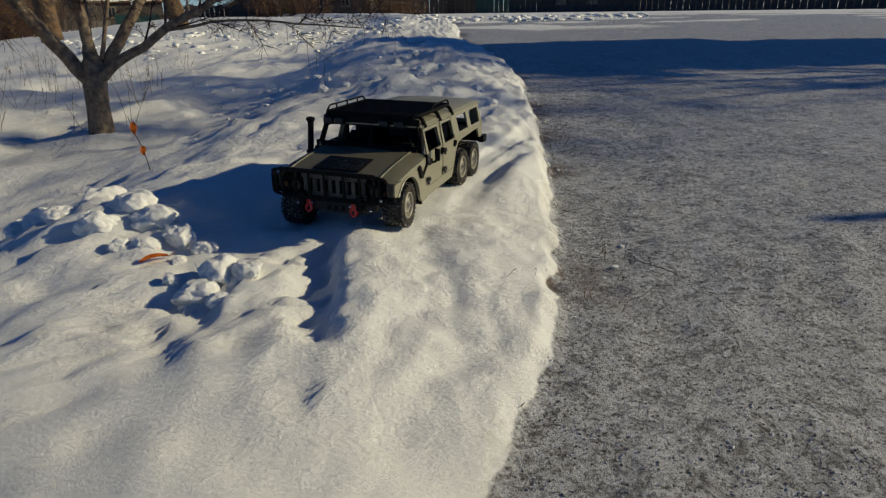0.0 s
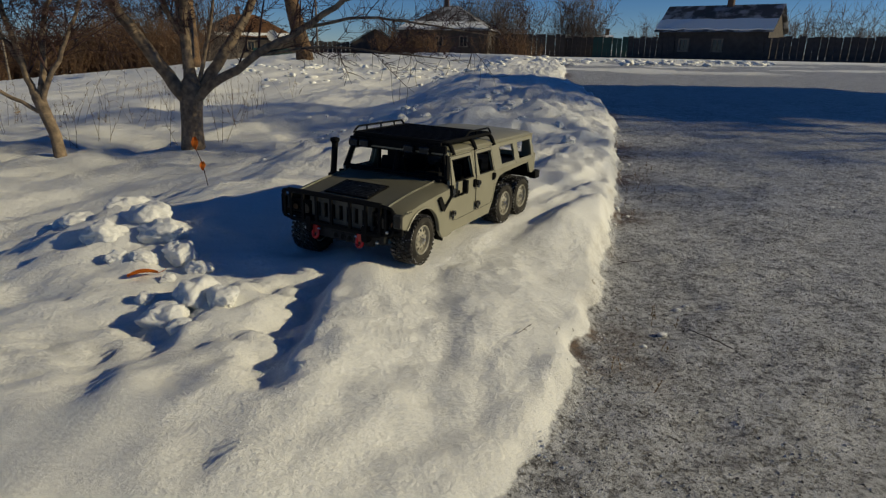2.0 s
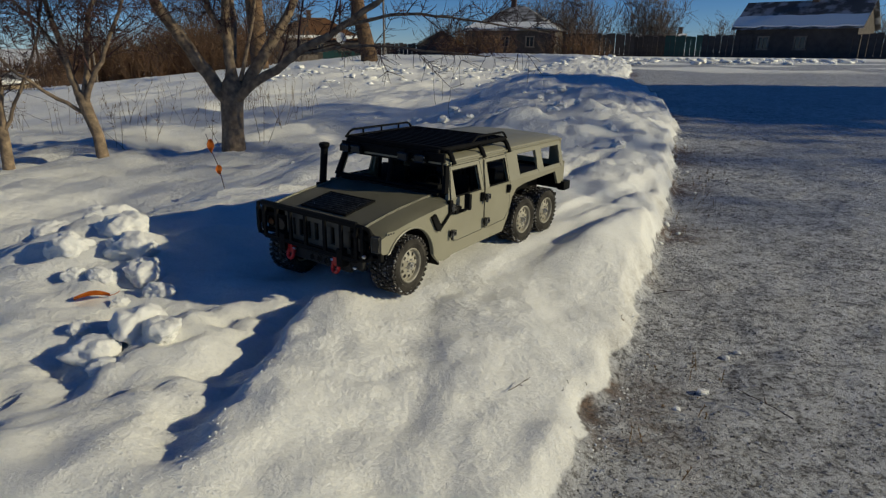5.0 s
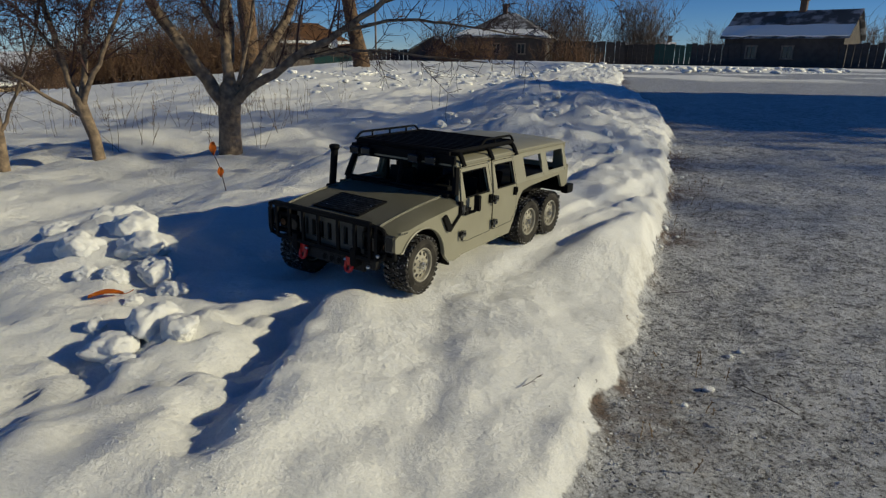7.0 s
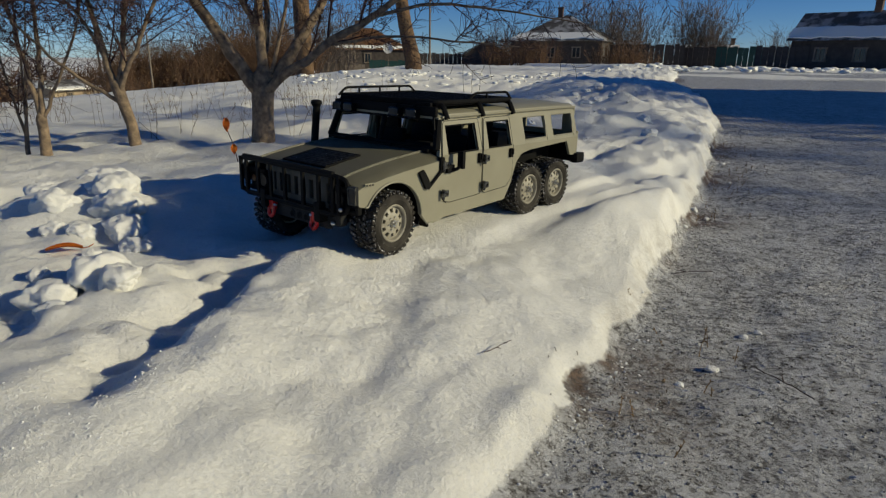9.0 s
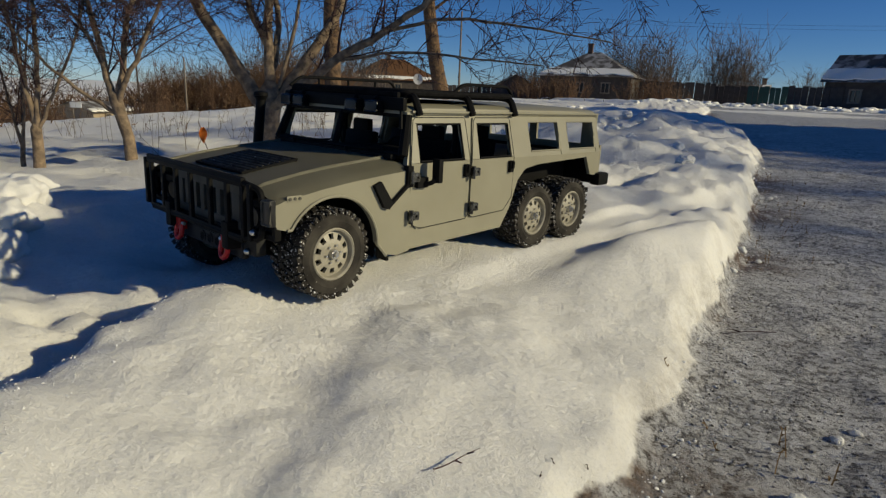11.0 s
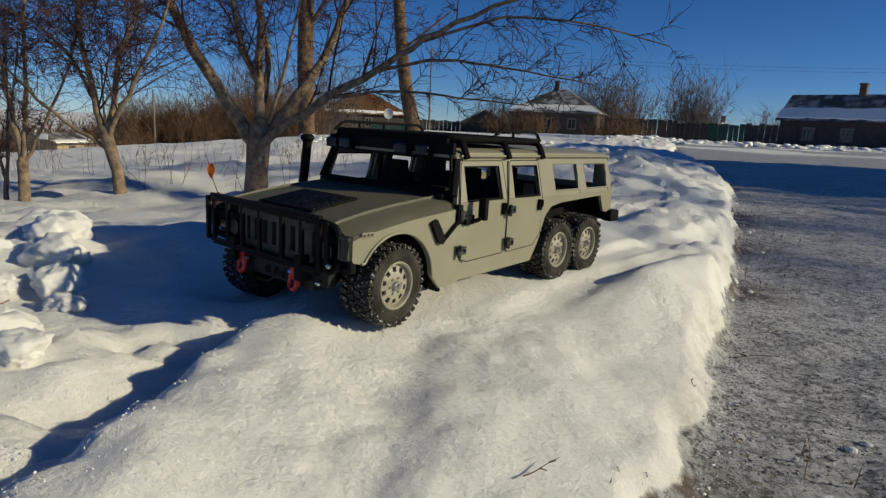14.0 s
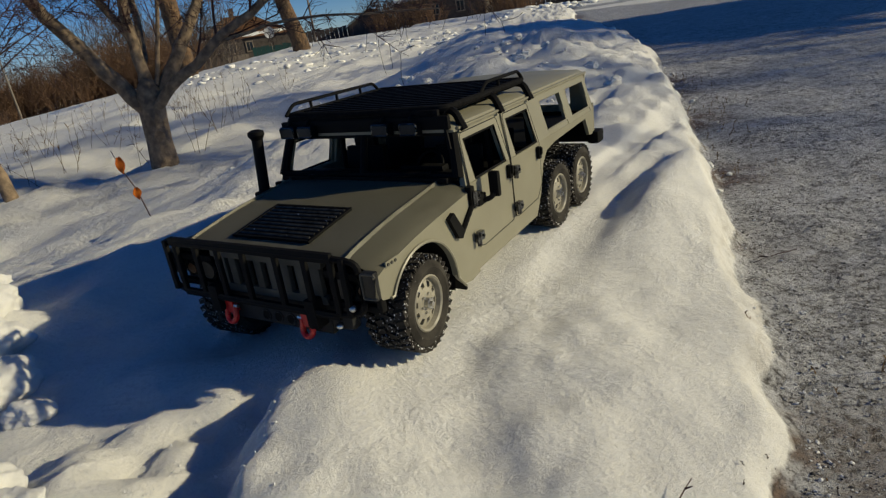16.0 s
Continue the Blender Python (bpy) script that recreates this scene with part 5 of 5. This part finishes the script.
house("house", -34.3, 62, 9.0, 6, 2.5, 2.2, False, -14, (WOOD_DARK, ROOF_GREY), "dark timber house with a snowy gable roof", [(-2.2, 1.3, 0.8, 1.0), (0.6, 1.3, 0.8, 1.0)], (0.5, 0), (0.45, 0.6), sink=0.1)
house("house", 31.2, 62, 5.2, 4, 1.0, 0.7, False, 48, (PLASTER, ROOF_GREY), "low ochre house beyond the scrub", [(-1.0, 0.5, 0.5, 0.5)], None, (0.25, 0.25), sink=0.2)


def fence(yaw0, yaw1, far, high, mat, label, seed, step=0.5, sink=0.0):
    rng = random.Random(seed)
    x0, y0 = by_bearing(yaw0, far)
    x1, y1 = by_bearing(yaw1, far)
    n = max(2, int(math.hypot(x1 - x0, y1 - y0) / step))
    ang = math.degrees(math.atan2(y1 - y0, x1 - x0))
    ob = base("fence", pose(x0, y0, float(ground_z(x0, y0)) - sink, 0, 0, ang))
    tagged(ob, label, "fence")
    shared = bpy.data.meshes.new("board")
    bm = bmesh.new()
    box(bm, (0, 0, high / 2 - 0.3), (step * 0.94, 0.04, high + 0.6))
    bm.to_mesh(shared)
    bm.free()
    shared.materials.append(mat)
    for k in range(n):
        o = new("board", shared)
        o.parent = ob
        o.matrix_basis = pose(step * (k + 0.5), rng.uniform(-0.02, 0.02), rng.uniform(-0.08, 0.08), 0, rng.uniform(-0.8, 0.8), 0)
    bm = bmesh.new()
    for z in (0.35, high - 0.3):
        box(bm, (step * n / 2, 0.05, z), (step * n, 0.05, 0.09))
    part("rail", bm, mat, ob)
    return ob


fence(6.0, 2.4, 78, 1.5, GREEN, "green sheet-metal yard fence", 1, sink=0.5)
fence(2.3, -4.2, 74, 1.7, WOOD_DARK, "dark board fence across the field", 2, sink=0.3)
fence(-15.4, -21.9, 70, 2.5, WOOD_DARK, "dark board fence across the field", 3, sink=0.25)
fence(-21.4, -24.8, 71, 2.3, WOOD_DARK, "dark board fence across the field", 4, sink=0.25)
fence(-24.0, -27.9, 70, 2.3, GREEN, "green sheet-metal yard fence", 5, sink=0.25)
fence(-27.0, -37.6, 60, 2.1, WOOD_DARK, "dark board fence across the field", 6, sink=0.25)
fence(-37.2, -64.0, 58, 2.1, WOOD_DARK, "dark board fence across the field", 8, sink=0.25)
fence(8.2, 6.2, 76, 1.1, WOOD_GREY, "weathered grey plank gate", 7, 0.4, sink=0.4)


def post(name, yaw, far, high, r, mat, label, category, top=None):
    x, y = by_bearing(yaw, far)
    ob = base(name, pose(x, y, float(ground_z(x, y))))
    tagged(ob, label, category)
    bm = bmesh.new()
    rod(bm, (0, 0, -0.3), (0, 0, high), r, r * 0.75, 10)
    p = part("pole", bm, mat, ob)
    if top:
        top(ob, high)
    return ob


def crossarm(ob, high):
    bm = bmesh.new()
    box(bm, (0.6, 0, high - 0.25), (1.8, 0.09, 0.09))
    part("crossarm", bm, WOOD_GREY, ob)
    for x in (0.1, 0.9, 1.4):
        b = bmesh.new()
        rod(b, (x, 0, high - 0.2), (x, 0, high - 0.02), 0.04, 0.03, 8)
        part("insulator", b, WHITE, ob)


def sign_board(ob, high):
    bm = bmesh.new()
    box(bm, (0.10, -0.02, high - 0.08), (0.34, 0.02, 0.15), bevel=0.006)
    part("sign_face", bm, WHITE, ob, "blank white sign board")


post("utility_pole", 0.5, 56, 7.2, 0.10, WOOD_GREY, "grey wooden utility pole across the field", "utility pole")
post("utility_pole", 24.4, 40, 3.2, 0.06, WOOD_GREY, "thin grey post at the field edge", "post")
post("utility_pole", 28.0, 60, 7.0, 0.09, WOOD_DARK, "dark wooden utility pole beyond the thicket", "utility pole", crossarm)
post("sign_post", 33.1, 20, 0.52, 0.016, WOOD_GREY, "thin post with a white sign board", "sign", sign_board)
# satellite dish on a mast by the rusty roof
dx, dy = by_bearing(4.3, 72)
dish = base("satellite_dish", pose(dx, dy, float(ground_z(dx, dy)), 0, 0, 4))
tagged(dish, "white satellite dish on a thin mast", "satellite dish")
bm = bmesh.new()
rod(bm, (0, 0.1, -0.2), (0, 0.1, 2.1), 0.03)
part("mast", bm, WOOD_GREY, dish)
bm = bmesh.new()
rings = [[bm.verts.new((0.55 * t * math.cos(a), -0.16 * t * t, 2.05 + 0.6 * t * math.sin(a))) for a in np.linspace(0, math.tau, 20, False)] for t in (0.3, 0.65, 1.0)]
bm.faces.new(rings[0])
for a, b in zip(rings, rings[1:]):
    for k in range(20):
        bm.faces.new((a[k], a[(k + 1) % 20], b[(k + 1) % 20], b[k]))
bmesh.ops.solidify(bm, geom=bm.faces[:], thickness=0.02)
part("reflector", bm, WHITE, dish)
# wires between the poles
bm = bmesh.new()
ax, ay = by_bearing(0.5, 56)
bx, by = by_bearing(-40, 70)
for k in range(2):
    line = [(ax + (bx - ax) * t + 0.5 * k, ay + (by - ay) * t, 6.9 - 0.3 * k - 2.0 * t * (1 - t)) for t in np.linspace(0, 1, 14)]
    sweep(bm, line, 0.007, 4)
tagged(part("power_line", bm, BLACK), "thin dark power lines across the sky", "power line", kind="structure")


# unseen shed, trees and post beyond the road, added for shadows across it
house("shed", -77.0, 9.0, 1.7, 2.0, 2.2, 0.9, False, 0, (WOOD_GREY, ROOF_GREY), "unseen plank shed beyond the road, added for its shadow", (), None, (0.9, 0.9))
for k, (x, y) in enumerate(((7.4, 0.75), (8.6, 1.7))):
    bare_tree((x, y), ([(0, 0, -0.1), (0, 0, 0.1), (0.02, 0, 0.8), (0.03, 0, 1.3)], [0.10, 0.08, 0.07, 0.065]),
              [([(0.03, 0, 1.2), (-0.3, 0.2, 2.0), (-0.5, 0.3, 3.4)], 0.045, 0.010), ([(0.03, 0, 1.2), (0.3, -0.3, 2.0), (0.5, -0.5, 3.3)], 0.045, 0.010),
               ([(0.03, 0, 1.25), (0.1, 0.5, 2.1), (0.2, 0.9, 3.1)], 0.040, 0.010), ([(0.03, 0, 1.25), (0.0, -0.6, 1.9), (-0.1, -1.1, 2.6)], 0.040, 0.010)],
              51 + k, "unseen bare bushy tree beyond the road, added for dappled shade", depth=3, count=9, least=0.006, group="roadside trees")
post("shadow_post", -103.5, 4.1, 1.25, 0.035, WOOD_GREY, "unseen wooden post beside the road, added for its shadow", "post")
# ---- snow clods, dry weeds, twigs ----
def clod_mesh(seed):
    """A broken chunk: a ball cut by random planes, then roughened."""
    rng = np.random.default_rng(60 + seed)
    cuts = rng.normal(0, 1, (11, 3))
    cuts /= np.linalg.norm(cuts, axis=1)[:, None]
    far = rng.uniform(0.64, 1.0, 11)
    bm = bmesh.new()
    bmesh.ops.create_icosphere(bm, subdivisions=5, radius=1.0)
    for v in bm.verts:
        p = np.array(v.co)
        along = cuts @ p
        near = np.where(along > 0.05, far / np.maximum(along, 0.05), 9.0)
        k = min(1.0, float(-np.log(np.exp(-near * 13).sum()) / 13))
        q = Vector(p * 2.2) + Vector((seed * 7.3, 0, 0))
        v.co *= k * (1 + 0.20 * noise.noise(q) + 0.07 * noise.noise(q * 2.3) + 0.025 * noise.noise(q * 5.1) + 0.010 * noise.noise(q * 13))
    me = bpy.data.meshes.new("snow_clod")
    bm.to_mesh(me)
    bm.free()
    me.polygons.foreach_set("use_smooth", [True] * len(me.polygons))
    me.materials.append(SNOW)
    return me


CLODS = [clod_mesh(k) for k in range(5)]


def clod(x, y, r, k, turn, group, label):
    ob = new("snow_clod", CLODS[k % 5])
    ob.matrix_basis = pose(x, y, float(ground_z(x, y)) + r * 0.16, 0, 0, turn) @ Matrix.Diagonal((r * 1.1, r * 0.9, r * 0.72, 1))
    return tagged(ob, label, "snow clod", group)


PILE = [(-0.55, 0.31, 0.040), (-0.43, 0.26, 0.046), (-0.50, 0.20, 0.034), (-0.375, 0.17, 0.046), (-0.335, 0.10, 0.040), (-0.43, 0.10, 0.034), (-0.61, 0.35, 0.036), (-0.300, 0.035, 0.031), (-0.35, 0.02, 0.022), (-0.262, -0.015, 0.020), (-0.39, 0.03, 0.017),
        (-0.235, -0.145, 0.036), (-0.200, -0.170, 0.025), (-0.275, -0.185, 0.030), (-0.245, -0.220, 0.016), (-0.30, -0.05, 0.012), (-0.31, -0.14, 0.014)]
for k, (x, y, r) in enumerate(PILE):
    clod(x, y, r, k, 40 * k, "clods beside the truck", "lump of broken crusty snow beside the truck")
for k, (x, y, r) in enumerate(((0.43, -0.20, 0.007), (0.505, -0.115, 0.006), (0.53, -0.10, 0.005), (0.38, -0.235, 0.005))):
    clod(x, y, r, k + 2, 70 * k, "clods on the road", "small lump of snow lying on the icy road")
rng = random.Random(8)
for k in range(12):
    y = rng.uniform(0.3, 2.6)
    x = float(np.interp(y, EDGE_Y, EDGE_X)) + rng.uniform(-0.02, 0.07)
    clod(x, y, rng.uniform(0.004, 0.010), k, rng.uniform(0, 360), "clods along the bank", "small lump of snow fallen from the bank")
for k in range(64):
    x, y = rng.uniform(-0.3, 1.1), rng.uniform(0.9, 3.4)
    if float(bank_side(x, y)) < 0.05:
        continue
    clod(x, y, 0.007 + 0.024 * rng.random() ** 2.5, k, rng.uniform(0, 360), "clods on the bank", "lump of snow lying on the bank")

# far heaps pushed up along the field and the road
heap_rng = np.random.default_rng(12)
hv, hf = [], []
ico = bmesh.new()
bmesh.ops.create_icosphere(ico, subdivisions=2, radius=1.0)
iv = np.array([v.co[:] for v in ico.verts])
jf = [[v.index for v in f.verts] for f in ico.faces]
ico.free()
for _ in range(620):
    if heap_rng.uniform() < 0.6:
        y = 5.5 + 7.5 * heap_rng.uniform() ** 0.6
        x = heap_rng.uniform(-0.22, 0.33) * y
        r = (0.010 + 0.036 * heap_rng.uniform() ** 2) * (0.6 + y / 14)
    else:
        y = heap_rng.uniform(9.5, 13.5)
        x = heap_rng.uniform(0.34, 0.85) * y
        r = 0.015 + 0.065 * heap_rng.uniform() ** 2
    wob = 1 + 0.32 * np.array([noise.noise(Vector(q) * 1.6 + Vector((len(hv) * 0.37, 0, 0))) for q in iv.tolist()])[:, None] * 2.2
    p = iv * wob * (r * heap_rng.uniform(0.8, 1.9), r * heap_rng.uniform(0.8, 1.5), r * 0.5) + (x, y, float(ground_z(x, y)) + r * 0.2)
    o = len(hv)
    hv += p.tolist()
    hf += [tuple(i + o for i in f) for f in jf]
me = bpy.data.meshes.new("snow_heaps")
me.from_pydata(hv, [], hf)
me.polygons.foreach_set("use_smooth", [True] * len(me.polygons))
tagged(finish("snow_heaps", me, SNOW), "ploughed lumps of snow along field and road", "snow", kind="stuff")


def weeds(name, spots, h, seed, label, mat=STRAW, thin=0.0012):
    rng = np.random.default_rng(seed)
    tubes = Tubes()
    for x, y in spots:
        n = int(rng.integers(2, 6))
        for _ in range(n):
            px, py = x + rng.normal(0, 0.04), y + rng.normal(0, 0.04)
            line = wander(rng, (px, py, float(ground_z(px, py)) - 0.01), (rng.normal(0, 0.2), rng.normal(0, 0.2), 1), h * rng.uniform(0.4, 1.2), 4, 0.08, 0)
            tubes.add(line, np.linspace(thin, thin * 0.5, len(line)), 3)
            for _ in range(4):
                k = int(rng.integers(2, len(line)))
                t = wander(rng, line[k], rng.normal(0, 0.6, 3) + np.array((0, 0, 0.6)), h * 0.12, 2, 0.2, 0)
                tubes.add(t, np.linspace(thin * 1.2, thin * 0.5, len(t)), 3)
    return tagged(finish(name, tubes.mesh(name), mat), label, "dry weeds", kind="stuff")


wr = np.random.default_rng(17)
weeds("dry_weeds", [(wr.uniform(-2.4, -0.2), wr.uniform(2.2, 6.0)) for _ in range(46)], 0.24, 18, "dry brown weed stalks standing in snow")
weeds("bank_weeds", [(float(np.interp(y, EDGE_Y, EDGE_X)) + wr.uniform(0.05, 0.09), y) for y in wr.uniform(-0.5, 1.7, 24)], 0.027, 19, "short dry stalks along the bank", thin=0.0008)


def twig(x, y, length, turn, seed, label):
    rng = np.random.default_rng(seed)
    t = Tubes()
    line = wander(rng, (-length / 2, 0, 0.004), (1, 0, 0.03), length, 7, 0.10, -0.01)
    t.add(line, np.linspace(0.0006, 0.0003, len(line)), 4)
    for k in (3, 5):
        s = wander(rng, line[k], (1, rng.choice((-1.0, 1.0)) * 0.9, 0.35), length * 0.15, 3, 0.15, 0)
        t.add(s, np.linspace(0.0008, 0.0004, len(s)), 3)
    ob = finish("twig", t.mesh("twig"), TWIG)
    ob.matrix_basis = pose(x, y, float(ground_z(x, y)) + 0.002, 0, 0, turn)
    return tagged(ob, label, "twig", "fallen twigs")


twig(0.195, -0.25, 0.034, 22, 1, "thin fallen twig lying on sunlit snow")
twig(0.52, 0.10, 0.10, 200, 3, "thin dry twig on trodden ice")
twig(0.47, -0.25, 0.07, 130, 4, "thin dry twig on trodden ice")

twig(0.10, -0.50, 0.080, 35, 6, "thin dry twig at the bank edge")


# fallen leaf on the snow
bm = bmesh.new()
rows = []
for k in range(8):
    t = k / 7
    w = 0.0085 * math.sin(math.pi * min(1, t * 0.92 + 0.06)) + 0.0006
    rows.append([bm.verts.new((0.042 * (t - 0.5), s * w, 0.003 + 0.004 * math.sin(t * 3) + 0.0035 * abs(s))) for s in (-1, -0.5, 0, 0.5, 1)])
for a, b in zip(rows, rows[1:]):
    for i in range(4):
        bm.faces.new((a[i], a[i + 1], b[i + 1], b[i]))
sweep(bm, [(0.020, 0, 0.004), (0.027, 0.001, 0.005), (0.033, 0.003, 0.008)], 0.0006, 5)
bmesh.ops.solidify(bm, geom=[f for f in bm.faces if len(f.verts) == 4], thickness=0.0005)
leaf = part("fallen_leaf", bm, ORANGE)
leaf.matrix_basis = pose(-0.335, -0.045, float(ground_z(-0.335, -0.045)), 0, 0, 15)
tagged(leaf, "curled orange leaf lying on snow", "leaf")

# stalk with a withered orange leaf
lx, ly = -0.42, 0.86
stalk = base("dead_leaf_stalk", pose(lx, ly, float(ground_z(lx, ly)) + 0.045, 0, 0, 30))
tagged(stalk, "thin stalk with one withered orange leaf", "dry stalk")
bm = bmesh.new()
sweep(bm, [(0.025, 0, -0.06), (0.012, 0, 0.03), (0.0, 0.005, 0.07), (-0.012, 0, 0.12)], [0.0015, 0.0012, 0.001, 0.0007], 5)
part("stem", bm, TWIG, stalk)
bm = bmesh.new()
rows = []
for k in range(6):
    t = k / 5
    w = 0.0078 * math.sin(math.pi * min(1, t * 0.9 + 0.08)) + 0.0008
    rows.append([bm.verts.new((-0.004 + s * w, -0.004 + 0.004 * math.cos(s * 2 + t * 3), 0.104 - 0.036 * t + 0.003 * abs(s))) for s in (-1, -0.5, 0, 0.5, 1)])
for a, b in zip(rows, rows[1:]):
    for i in range(4):
        bm.faces.new((a[i], a[i + 1], b[i + 1], b[i]))
bmesh.ops.solidify(bm, geom=bm.faces[:], thickness=0.0006)
part("leaf", bm, ORANGE, stalk, "withered orange leaf")
bm = bmesh.new()
rows = []
for k in range(6):
    t = k / 5
    w = 0.008 * math.sin(math.pi * min(1, t * 0.9 + 0.08)) + 0.0008
    rows.append([bm.verts.new((0.010 + s * w, -0.004 + 0.003 * math.cos(s * 3 + t * 2), 0.034 - 0.026 * t + 0.003 * abs(s))) for s in (-1, -0.5, 0, 0.5, 1)])
for a, b in zip(rows, rows[1:]):
    for i in range(4):
        bm.faces.new((a[i], a[i + 1], b[i + 1], b[i]))
bmesh.ops.solidify(bm, geom=bm.faces[:], thickness=0.0006)
part("leaf", bm, ORANGE, stalk, "smaller withered orange leaf")


# dry grass and earth where the bank has broken away
weeds("dry_grass", [(0.305 + wr.normal(0, 0.018), -0.250 + wr.normal(0, 0.012)) for _ in range(26)], 0.012, 23, "tuft of dry brown grass at the bank foot", TWIG, 0.0005)


# loose crumbs: frozen grit on the road, snow grains where the snow was ploughed
def crumbs(name, seed, n, place, size, mat, label, category):
    rng = np.random.default_rng(seed)
    bm = bmesh.new()
    bmesh.ops.create_icosphere(bm, subdivisions=1, radius=1.0)
    unit = np.array([v.co[:] for v in bm.verts])
    faces = np.array([[v.index for v in f.verts] for f in bm.faces])
    bm.free()
    x, y = place(rng, n)
    r = size[0] * (size[1] / size[0]) ** (rng.uniform(size=len(x)) ** 2)
    z = ground_z(x, y)
    shape = unit[None] * rng.uniform(0.55, 1.15, (len(x), len(unit), 1)) * (r[:, None, None] * np.stack([rng.uniform(0.7, 1.3, len(x)), rng.uniform(0.7, 1.3, len(x)), rng.uniform(0.5, 0.9, len(x))], -1)[:, None])
    co = (shape + np.stack([x, y, z + r * 0.2], -1)[:, None]).reshape(-1, 3)
    fs = (faces[None] + (np.arange(len(x)) * len(unit))[:, None, None]).reshape(-1, 3)
    me = bpy.data.meshes.new(name)
    me.from_pydata(co.tolist(), [], fs.tolist())
    return tagged(finish(name, me, mat), label, category, kind="stuff")


def on_road(rng, n):
    y = -0.75 + 2.8 * rng.uniform(size=n) ** 1.3
    x = np.interp(y, EDGE_Y, EDGE_X) + 0.9 * rng.uniform(size=n) ** 1.4 * (1 + 0.5 * y.clip(0)) - 0.01
    ok = bank_side(x, y) < -0.012
    return x[ok], y[ok]


def on_trench(rng, n):
    y = rng.uniform(-0.5, 0.03, n)
    x = np.interp(y, FLANK_Y, FLANK_X) + rng.normal(-0.03, 0.035, n)
    return x, y


def on_foot(rng, n):
    y = rng.uniform(-0.5, 2.0, n)
    x = np.interp(y, EDGE_Y, EDGE_X) + np.abs(rng.normal(0.0, 0.03, n)) - 0.005
    return x, y


crumbs("frozen_grit", 71, 46000, on_road, (0.0005, 0.0019), GRIT, "grey frozen grit and ice crumbs on the road", "grit")
crumbs("snow_grains", 72, 3000, on_trench, (0.0004, 0.0012), GRAINS, "loose grains of broken snow before the truck", "snow grains")
crumbs("fallen_snow_grains", 73, 1300, on_foot, (0.0006, 0.0024), GRAINS, "loose snow grains fallen at the foot of the bank", "snow grains")
